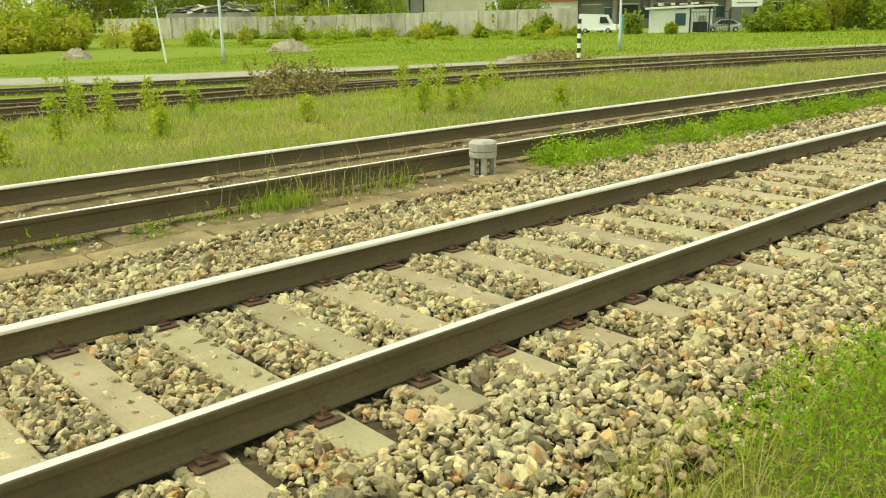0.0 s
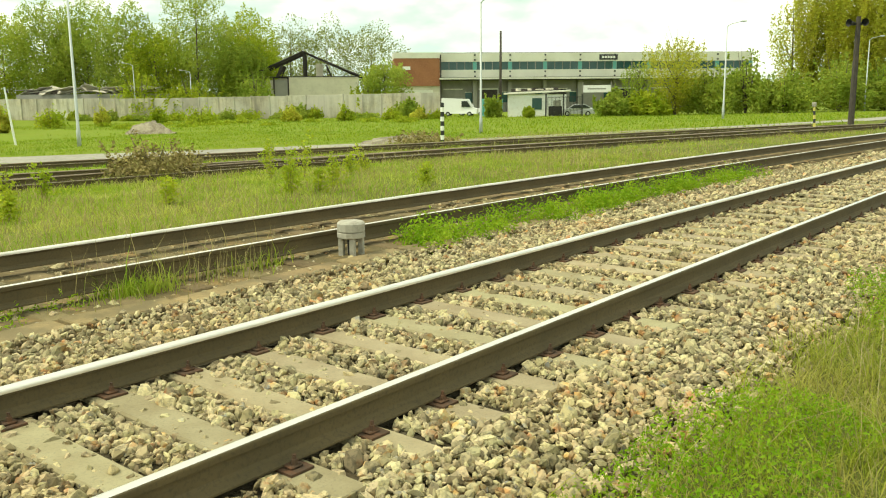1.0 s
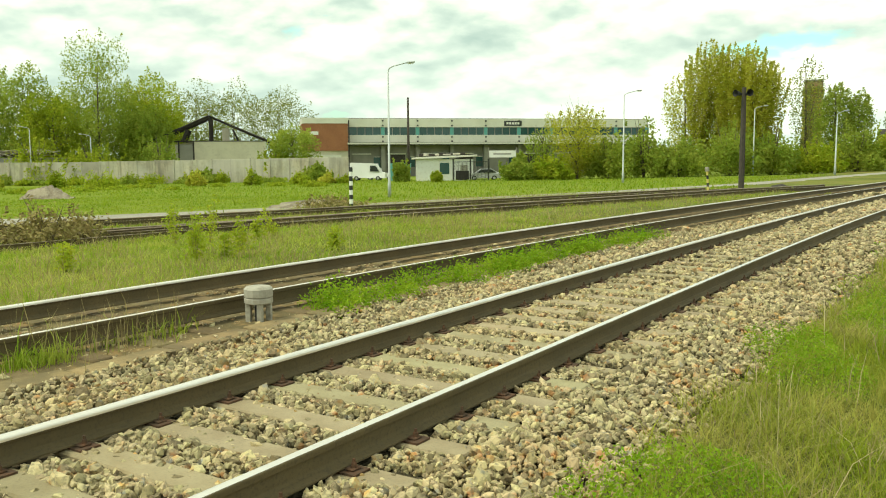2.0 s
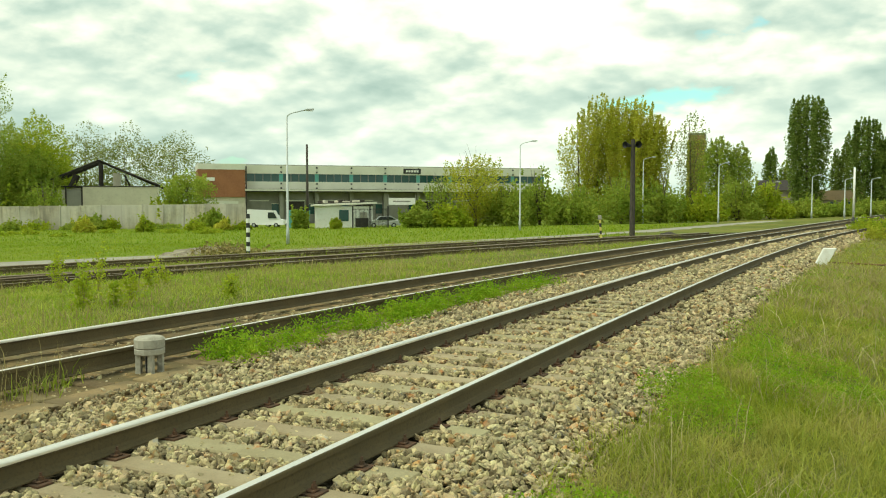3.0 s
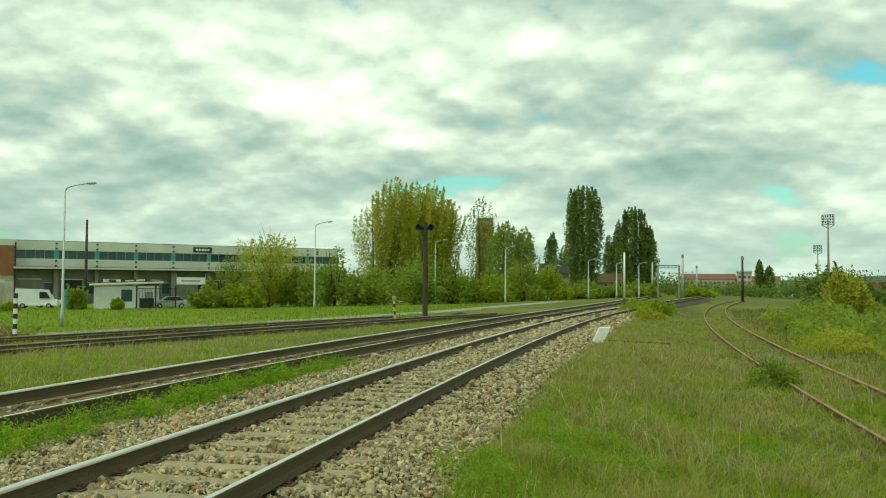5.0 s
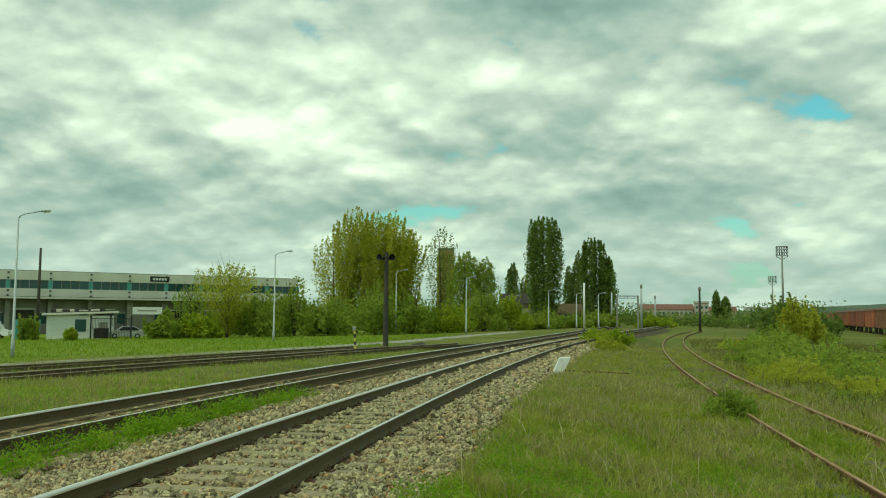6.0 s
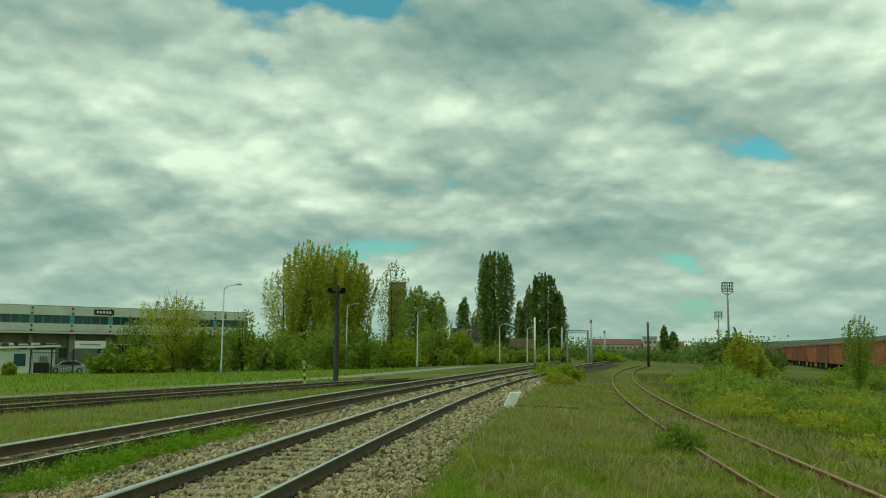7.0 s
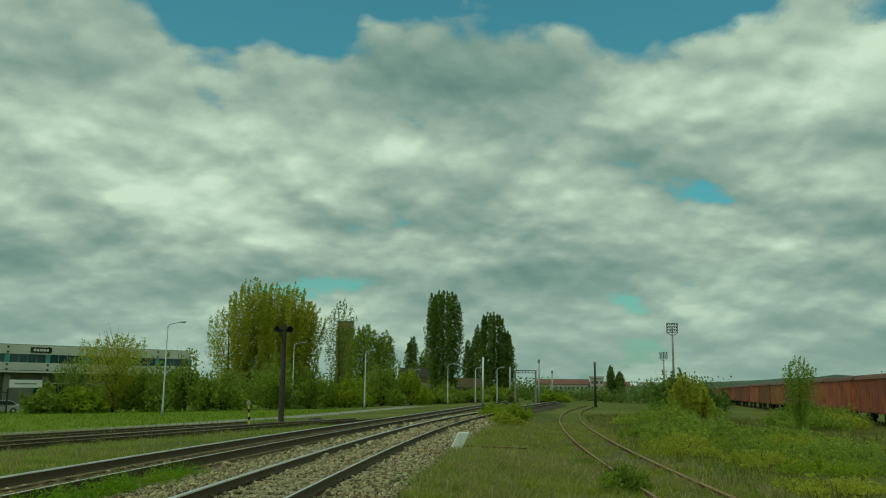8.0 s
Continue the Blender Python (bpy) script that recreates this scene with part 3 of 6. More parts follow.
def herb_patch(x, y):
    """Above 0 where leafy weeds crowd out the grass: in lobes along the ballast and in islands in the verge."""
    d = x - x_main(y) - verge_edge(y)
    n = np.sin(1.55 * y + 1.1 * np.sin(1.2 * x + 0.4)) * np.sin(1.9 * x + 0.8 * np.sin(0.9 * y) + 0.6) + 0.45 * np.sin(4.1 * y + 2.0 * x) * np.sin(3.7 * x - 1.3 * y)
    return n + 0.55 * np.exp(-((d - 0.45) / 0.5) ** 2) - 0.52 - 0.25 * np.clip((y - 9) / 8, 0, 1)


def build_grass():
    rng = np.random.default_rng(11)
    right = lambda x, y: (x > x_main(y) + verge_edge(y) + 0.22 * rng.random(len(x)) ** 2) & (np.hypot(x, y) > 0.45) & ((herb_patch(x, y) < 0) | (rng.random(len(x)) < 0.5))
    near = np.concatenate([scatter(60000, -3, 5, -7, 2.2, rng, lambda x, y: right(x, y) & (y > -7 + 4 * rng.random(len(x))) & (x < 5 - 2 * rng.random(len(x)))), scatter(80000, -2.2, 4, 2.2, 9, rng, right), scatter(36000, -2, 6, 9, 20, rng, right), scatter(26000, 0, 14, 20, 50, rng, right)])
    build_blades("grass", near, 0.085, 0.0029, 1.7, M_VERGE, "fresh green grass verge beside the ballast", "grass", 2)
    dry = np.concatenate([scatter(5000, -3, 5, -6, 2.2, rng, lambda x, y: right(x, y) & patchy(x, y, 1.1, -0.25) & (y > -6 + 4 * rng.random(len(x)))), scatter(15000, -2, 4, 2.2, 10, rng, lambda x, y: right(x, y) & patchy(x, y, 1.1, -0.25)), scatter(30000, -1, 7, 10, 26, rng, lambda x, y: right(x, y) & patchy(x, y, 0.8, -0.3)), scatter(16000, 0, 12, 26, 60, rng, right)])
    build_blades("dry_grass", dry, 0.15, 0.0022, 1.6, M_STRAW, "dry straw-coloured grass stalks among the green verge", "grass", 3)
    # tufts: blades springing from one root
    roots = np.concatenate([scatter(900, -3, 4.5, 0.8, 4, rng, right), scatter(1500, -2.2, 4, 4, 10, rng, right), scatter(2200, -2, 6.5, 10, 24, rng, right), scatter(1500, 0, 12, 24, 50, rng, right)])
    tufts = np.repeat(roots, 13, axis=0)
    tufts[:, :2] += rng.normal(size=(len(tufts), 2)) * 0.028
    build_blades("grass_tufts", tufts, 0.13, 0.0028, 1.35, M_VERGE, "longer grass tufts standing in the verge", "grass", 12)
    stalks = np.concatenate([scatter(520, -3, 4, 0.9, 4, rng, right), scatter(900, -2, 4, 4, 10, rng, right), scatter(1500, -1.5, 6, 10, 26, rng, right)])
    build_blades("dead_stalks", stalks[::2], 0.30, 0.0020, 1.3, M_STALK, "long dead bleached stalks lying over the verge", "grass", 13)
    left = lambda x, y: x < x_second(y) - 1.95 - 0.3 * rng.random(len(x))
    far = np.concatenate([scatter(52000, -19, -7, 0, 22, rng, left), scatter(20000, -26, -6, 20, 45, rng, left)])
    pale = np.concatenate([scatter(14000, -19, -7, 2, 22, rng, lambda x, y: left(x, y) & patchy(x, y, 0.9, -0.4)), scatter(12000, -26, -6, 18, 45, rng, left)])
    build_blades("meadow_straw", pale, 0.16, 0.0026, 1.2, M_STRAW, "pale dry stalks among the grass beside the second track", "grass", 8)
    road_side = lambda x, y: np.abs(x - yard_line(y, ROAD)) > np.where(y < 34, 4.2, 2.4)
    turf = np.concatenate([scatter(3000, -64, -14, 6, 50, rng, lambda x, y: road_side(x, y) & (x < x_second(y) - 8) & patchy(x, y, 0.3, 0.1)), scatter(26000, -100, -10, 45, 100, rng, road_side)])
    build_blades("yard_turf", turf, 0.17, 0.01, 1.2, M_YARD, "rough bright green grass across the yard", "grass", 6)
    lawn = scatter(75000, -56, -15, 4, 46, rng, lambda x, y: road_side(x, y) & (x < x_second(y) - 8))
    build_blades("yard_lawn", lawn, 0.09, 0.0045, 1.2, M_YARD, "short bright green grass along the road", "grass", 9)
    bank = scatter(26000, 6, 40, 8, 80, rng, lambda x, y: x > x_siding(y) + 2)
    build_blades("bank_grass", bank, 0.24, 0.0055, 1.0, M_BANK, "rough green grass on the bank beyond the siding", "grass", 7)
    build_blades("meadow_grass", far, 0.10, 0.0027, 1.5, M_GRASS, "soft grey-green grass between the second track and the yard", "grass", 5)


build_grass()


# ---- more materials ----
M_BARK = material("bark", (0.10, 0.08, 0.055), 0.95, spots=[(6, 0.4, 0.7, (0.16, 0.13, 0.095), 0.9)], bump=0.5, bump_scale=25, space="World")
M_PALE = material("galvanised_pole", (0.42, 0.45, 0.44), 0.55, 0.2, spots=[(3, 0.45, 0.7, (0.40, 0.42, 0.41), 0.7)], bump=0.05, bump_scale=60, space="World")
M_TIMBER = material("dark_tarred_timber", (0.045, 0.038, 0.032), 0.9, spots=[(5, 0.4, 0.7, (0.075, 0.062, 0.05), 0.9)], bump=0.4, bump_scale=40, space="World")
M_BLACK = material("black_paint", (0.02, 0.02, 0.02), 0.6, spots=[(8, 0.5, 0.7, (0.05, 0.045, 0.04), 0.6)])
M_WHITE = material("white_paint", (0.74, 0.74, 0.70), 0.6, spots=[(4, 0.5, 0.75, (0.52, 0.48, 0.40), 0.6)], space="World")
M_YELLOW = material("yellow_paint", (0.62, 0.52, 0.14), 0.6, spots=[(8, 0.5, 0.7, (0.4, 0.33, 0.12), 0.6)])
M_CAST = material("weathered_cast_concrete", (0.36, 0.34, 0.28), 0.9, spots=[(12, 0.42, 0.66, (0.22, 0.20, 0.16), 0.8), (3, 0.5, 0.7, (0.44, 0.41, 0.34), 0.7)], bump=0.3, bump_scale=60, space="World")
M_WALL = material("concrete_wall", (0.47, 0.43, 0.31), 0.9, spots=[(1.6, 0.46, 0.62, (0.20, 0.185, 0.13), 0.85, 0.08), (0.5, 0.42, 0.66, (0.30, 0.28, 0.22), 0.9), (3, 0.5, 0.75, (0.22, 0.20, 0.16), 0.7), (0.15, 0.45, 0.6, (0.46, 0.44, 0.37), 0.8)], bump=0.2, bump_scale=12, per="object", per_amount=0.12, space="World")
M_PLASTER = material("cream_plaster", (0.58, 0.54, 0.42), 0.9, spots=[(0.4, 0.42, 0.66, (0.48, 0.44, 0.34), 0.9), (3, 0.55, 0.75, (0.36, 0.32, 0.25), 0.6)], bump=0.15, bump_scale=12, space="World")
M_FASCIA = material("white_metal_cladding", (0.66, 0.65, 0.56), 0.6, spots=[(0.3, 0.42, 0.66, (0.58, 0.57, 0.48), 0.9), (3, 0.6, 0.75, (0.45, 0.42, 0.34), 0.5)], space="World")
M_GREYC = material("grey_render", (0.27, 0.26, 0.23), 0.9, spots=[(0.5, 0.42, 0.66, (0.20, 0.19, 0.17), 0.9), (4, 0.55, 0.75, (0.34, 0.32, 0.27), 0.6)], space="World")
M_GLASS = material("dark_teal_glazing", (0.025, 0.075, 0.075), 0.15, spots=[(0.4, 0.45, 0.6, (0.04, 0.10, 0.10), 0.8)], space="World", spec=0.6)
M_TEAL = material("teal_paint", (0.10, 0.33, 0.31), 0.6, spots=[(1.5, 0.45, 0.7, (0.14, 0.38, 0.35), 0.7)], space="World")
M_BRICK = material("red_brown_brick", (0.30, 0.125, 0.06), 0.9, spots=[(0.6, 0.42, 0.66, (0.25, 0.10, 0.05), 0.9), (5, 0.5, 0.7, (0.36, 0.17, 0.09), 0.7)], bump=0.2, bump_scale=20, space="World")
M_STACK = material("brown_brick", (0.27, 0.185, 0.085), 0.9, spots=[(0.6, 0.42, 0.66, (0.22, 0.15, 0.07), 0.9), (5, 0.5, 0.7, (0.32, 0.23, 0.12), 0.7)], bump=0.2, bump_scale=20, space="World")
M_DARKROOF = material("charred_roof_timber", (0.035, 0.03, 0.027), 0.9, spots=[(3, 0.45, 0.7, (0.07, 0.06, 0.05), 0.8)], space="World")
M_SHEET = material("broken_roof_sheet", (0.46, 0.43, 0.36), 0.85, spots=[(1.0, 0.45, 0.65, (0.28, 0.25, 0.2), 0.9)], space="World", per="object", per_amount=0.25)
M_RUST = material("rust_red_wagon", (0.42, 0.135, 0.04), 0.85, spots=[(0.7, 0.48, 0.66, (0.20, 0.055, 0.025), 0.8), (0.25, 0.45, 0.6, (0.25, 0.07, 0.03), 0.8), (2.2, 0.5, 0.64, (0.12, 0.04, 0.025), 0.75, 0.12)], bump=0.15, bump_scale=15, per="object", per_amount=0.42, space="World")
M_RUSTDARK = material("dark_rusted_steel", (0.115, 0.055, 0.034), 0.9, spots=[(0.7, 0.42, 0.66, (0.16, 0.08, 0.045), 0.9), (4, 0.5, 0.7, (0.06, 0.035, 0.025), 0.8)], per="object", per_amount=0.2, space="World")
M_UNDER = material("wagon_underframe", (0.03, 0.026, 0.023), 0.85, spots=[(3, 0.45, 0.7, (0.06, 0.04, 0.03), 0.8)], space="World")
M_ROOFRED = material("red_roof_tiles", (0.17, 0.075, 0.055), 0.85, spots=[(0.2, 0.45, 0.65, (0.19, 0.09, 0.06), 0.8)], space="World")
M_FARWALL = material("far_plaster", (0.42, 0.36, 0.29), 0.9, spots=[(0.1, 0.45, 0.65, (0.36, 0.32, 0.27), 0.8)], space="World")
M_HILL = material("wooded_hill", (0.055, 0.085, 0.055), 1.0, spots=[(0.02, 0.42, 0.62, (0.10, 0.13, 0.07), 0.9), (0.08, 0.5, 0.7, (0.035, 0.06, 0.04), 0.8)], space="World")
M_CARW = material("white_car_paint", (0.72, 0.72, 0.70), 0.3, spots=[(2, 0.55, 0.75, (0.6, 0.59, 0.55), 0.5)], spec=0.6)
M_CARS = material("silver_car_paint", (0.48, 0.49, 0.50), 0.3, 0.5, spots=[(2, 0.55, 0.75, (0.4, 0.4, 0.4), 0.5)], spec=0.6)
M_CARGLASS = material("car_glass", (0.02, 0.025, 0.03), 0.08, spec=0.7)
M_TYRE = material("tyre", (0.02, 0.02, 0.02), 0.85)
M_EARTH = material("bare_spoil", (0.26, 0.225, 0.16), 0.95, spots=[(1.2, 0.42, 0.60, (0.13, 0.105, 0.07), 1.0), (9, 0.5, 0.7, (0.38, 0.35, 0.28), 0.7)], bump=0.6, bump_scale=10, space="World")
M_TWIG = leafy("dry_twigs", (0.22, 0.18, 0.07), (0.31, 0.26, 0.10), 1.5, 0.1)
L_OLIVE = leafy("olive_spring_leaves", (0.40, 0.42, 0.05), (0.53, 0.52, 0.08), 0.25, 0.62)
L_GREEN = leafy("mid_green_leaves", (0.255, 0.335, 0.05), (0.37, 0.43, 0.075), 0.25, 0.58)
L_DARK = leafy("dark_poplar_leaves", (0.16, 0.225, 0.05), (0.23, 0.295, 0.07), 0.35, 0.55)
L_FRESH = leafy("fresh_green_leaves", (0.29, 0.37, 0.03), (0.41, 0.46, 0.05), 0.5, 0.58)
L_PALE = leafy("pale_thin_leaves", (0.20, 0.235, 0.06), (0.29, 0.32, 0.09), 0.5, 0.50)


# ---- trees and bushes ----
def leaves(points, size, rng, flat=0.35, slim=0.55):
    """Leaf quads, each turned its own way."""
    n = len(points)
    a = rng.normal(size=(n, 3)); a[:, 2] *= flat + 0.4
    a /= np.linalg.norm(a, axis=1)[:, None]
    b = np.cross(a, rng.normal(size=(n, 3)))
    b /= np.linalg.norm(b, axis=1)[:, None]
    s = (size * rng.uniform(0.55, 1.35, n))[:, None]
    v = np.stack([points - a * s, points + b * s * slim, points + a * s, points - b * s * slim], 1).reshape(-1, 3)
    return v, (np.arange(n) * 4)[:, None] + np.arange(4)[None]


def ball(rng, n, inner=0.0):
    """Points in a ball of radius 1, outside the inner radius."""
    p = rng.normal(size=(n, 3))
    p /= np.linalg.norm(p, axis=1)[:, None]
    return p * (inner ** 3 + (1 - inner ** 3) * rng.random(n))[:, None] ** (1 / 3)


def plume_points(rng, w, h0, h, boughs, many, fat, drop, path, lean):
    """A bundle of steep boughs, each clad in leaves and running out in a thin tip of its own.
    path: how far out a bough lies at 0, 0.3, 0.65 and 1 of its length; drop: how much lower the outer tips end."""
    out = []
    for k in range(boughs):
        q = math.sqrt((k + 0.5) / boughs)
        a = k * 2.39996 + rng.uniform(-0.35, 0.35)
        tip = h * (1 - drop * q ** 1.6 * rng.uniform(0.45, 1.25) - 0.04 * rng.random())
        z0 = h0 + rng.uniform(0.0, 0.22) * h * (1 - 0.6 * q)
        n = int(many / boughs * rng.uniform(0.75, 1.25))
        s = rng.random(n) ** 0.85
        r = w / 2 * q * np.interp(s, [0, 0.3, 0.65, 1], path) * rng.uniform(0.9, 1.06)
        own = fat * w * np.interp(s, [0, 0.45, 0.8, 0.93, 1], [0.85, 1.0, 0.82, 0.50, 0.12]) * (0.86 + 0.24 * np.sin(s * 17 + k * 1.7))
        p = ball(rng, n, 0.15) * own[:, None] * np.array([1, 1, 1.5])
        p += np.stack([r * math.cos(a) + lean * h * s ** 4, r * math.sin(a), z0 + (tip - z0) * s], 1)
        out.append(p)
    return np.concatenate(out)


def puff_points(rng, w, h0, h1, puffs, many, ragged=0.15):
    """A broad crown: rounded heads of leaves set over an uneven dome, with dark gaps between them and stray twigs on top."""
    out = []
    mid, half = (h0 + h1) / 2, (h1 - h0) / 2
    for k in range(puffs):
        f = 1 - 2 * (k + 0.5) / puffs
        a = k * 2.39996 + rng.uniform(-0.4, 0.4)
        c = math.sqrt(1 - f * f)
        far = rng.uniform(0.55, 0.80) * (1 + ragged * rng.uniform(-0.6, 0.5))
        size = rng.uniform(0.75, 1.25)
        p = ball(rng, int(many / puffs), 0.45) * np.array([0.19 * w, 0.19 * w, 0.29 * half]) * size
        p[:, 2] += 0.25 * np.abs(p[:, 2])
        p += np.array([w / 2 * far * c * math.cos(a), w / 2 * far * c * math.sin(a), mid + half * (far + 0.06) * f])
        out.append(p)
        if f > -0.2:
            n = int(many / puffs * 0.09)
            s = rng.random(n)[:, None]
            d = np.array([0.12 * w * c * math.cos(a), 0.12 * w * c * math.sin(a), 0.30 * half * rng.uniform(0.6, 1.2)])
            out.append(p.mean(0) + d * (0.5 + 0.75 * s) + rng.normal(size=(n, 3)) * 0.035 * w * (1.1 - s))
    return np.concatenate(out)


def limbs(rng, w, h, h0, trunk_r, many, shape):
    """Trunk and limbs as tapered tubes, joined."""
    bm = bmesh.new()

    def add(points, radii, sides=6):
        t = tube(points, radii, sides)
        me = bpy.data.meshes.new("tmp"); t.to_mesh(me); t.free(); bm.from_mesh(me); bpy.data.meshes.remove(me)
    bend = rng.normal(size=2) * 0.02 * h
    top = 0.92 * h
    spine = [(bend[0] * f * f, bend[1] * f * f, top * f - 0.1) for f in (0, 0.15, 0.35, 0.55, 0.75, 1.0)]
    add(spine, [trunk_r * 1.25, trunk_r, trunk_r * 0.8, trunk_r * 0.55, trunk_r * 0.3, trunk_r * 0.08], 8)
    for i in range(many):
        f = 0.15 + 0.7 * (i + rng.random()) / many
        z = h0 * 0.7 + (top - h0 * 0.7) * f
        a = rng.uniform(0, 6.283)
        ln = (w * 0.45 if shape == "round" else w * 0.38) * rng.uniform(0.6, 1.0) * (1.1 - 0.6 * f)
        up = ln * (0.75 if shape == "round" else 2.2)
        p0 = Vector((bend[0] * (z / top) ** 2, bend[1] * (z / top) ** 2, z))
        d = Vector((math.cos(a), math.sin(a), 0))
        r = trunk_r * (0.42 - 0.25 * f)
        add([p0, p0 + d * ln * 0.5 + Vector((0, 0, up * 0.35)), p0 + d * ln + Vector((0, 0, up))], [r, r * 0.6, r * 0.15], 5)
    return bm


FORMS = {
    # boughs, thickness, drop of the outer tips, how far out the boughs lie along their length, lean of the tips
    "poplar": (28, 0.125, 0.13, (0.55, 0.80, 0.92, 0.78), 0.008),
    "column": (16, 0.18, 0.22, (0.5, 0.75, 0.8, 0.5), 0.008),
    "fan": (44, 0.115, 0.26, (0.15, 0.58, 0.88, 1.08), 0.018),
}


def tree(at, h, w, shape, leaf_mat, label, many=14000, leaf=0.19, clear=0.06, seed=0, trunk=0.22, name="tree", category="tree", puffs=26, ragged=0.18):
    rng = np.random.default_rng(seed)
    x, y = at
    t = thing(name, (x, y, float(ground_z(x, y)) - 0.05), label, category)
    part("trunk", limbs(rng, w, h, h * clear, trunk, 14, "round" if shape == "round" else "column"), M_BARK, t, smooth=True)
    if shape == "round":
        pts = puff_points(rng, w, h * clear, h * 0.97, puffs, many, ragged)
    else:
        boughs, fat, drop, path, lean = FORMS[shape]
        pts = plume_points(rng, w, h * clear, h, boughs, many, fat, drop, path, lean)
    pts[:, 2] = np.maximum(pts[:, 2], 0.1)
    v, f = leaves(pts, leaf, rng)
    raw("crown", v, f, leaf_mat, t)
    return t


def bush(at, h, w, leaf_mat, label, clumps=70, per=24, leaf=0.12, seed=0, name="bush", lift=0.0, stems=7):
    rng = np.random.default_rng(seed)
    x, y = at
    t = thing(name, (x, y, float(ground_z(x, y)) - 0.03 + lift), label, "bush")
    bm = bmesh.new()
    for i in range(stems):
        a = rng.uniform(0, 6.283)
        d = w * 0.3 * rng.uniform(0.3, 1)
        s = tube([(0.04 * math.cos(a), 0.04 * math.sin(a), -0.05), (d * 0.5 * math.cos(a), d * 0.5 * math.sin(a), h * 0.45), (d * math.cos(a), d * math.sin(a), h * rng.uniform(0.7, 0.95))], [0.012 * h + 0.006, 0.008 * h + 0.004, 0.003], 5)
        me = bpy.data.meshes.new("tmp"); s.to_mesh(me); s.free(); bm.from_mesh(me); bpy.data.meshes.remove(me)
    part("branchwork", bm, M_BARK, t)
    out = []
    total = clumps * per
    heads = 9 if max(w, h) < 2.5 else 15
    for k in range(heads):
        q, a = math.sqrt((k + 0.4) / heads), k * 2.39996 + rng.uniform(-0.5, 0.5)
        hh = h * (1 - 0.55 * q * q) * rng.uniform(0.55, 1.0)
        rad = rng.uniform(0.16, 0.26) * w
        n = int(total / heads * 0.8)
        p = ball(rng, n, 0.3) * np.array([rad, rad, 0.5 * hh])
        out.append(p + np.array([0.40 * w * q * math.cos(a), 0.40 * w * q * math.sin(a), 0.5 * hh]))
        for _ in range(2):
            m = int(total / heads * 0.1)
            s = rng.random(m)[:, None]
            foot = np.array([0.42 * w * q * math.cos(a) + rng.normal() * rad * 0.6, 0.42 * w * q * math.sin(a) + rng.normal() * rad * 0.6, 0.55 * hh])
            top = foot + np.array([rng.normal() * 0.06 * w, rng.normal() * 0.06 * w, 0.62 * hh * rng.uniform(0.6, 1.1)])
            out.append(foot + (top - foot) * s + rng.normal(size=(m, 3)) * (0.05 * rad + 0.25 * leaf) * (1.4 - s))
    pts = np.concatenate(out)
    pts[:, 2] = np.maximum(pts[:, 2], 0.02)
    v, f = leaves(pts, leaf, rng)
    raw("foliage", v, f, leaf_mat, t)
    return t


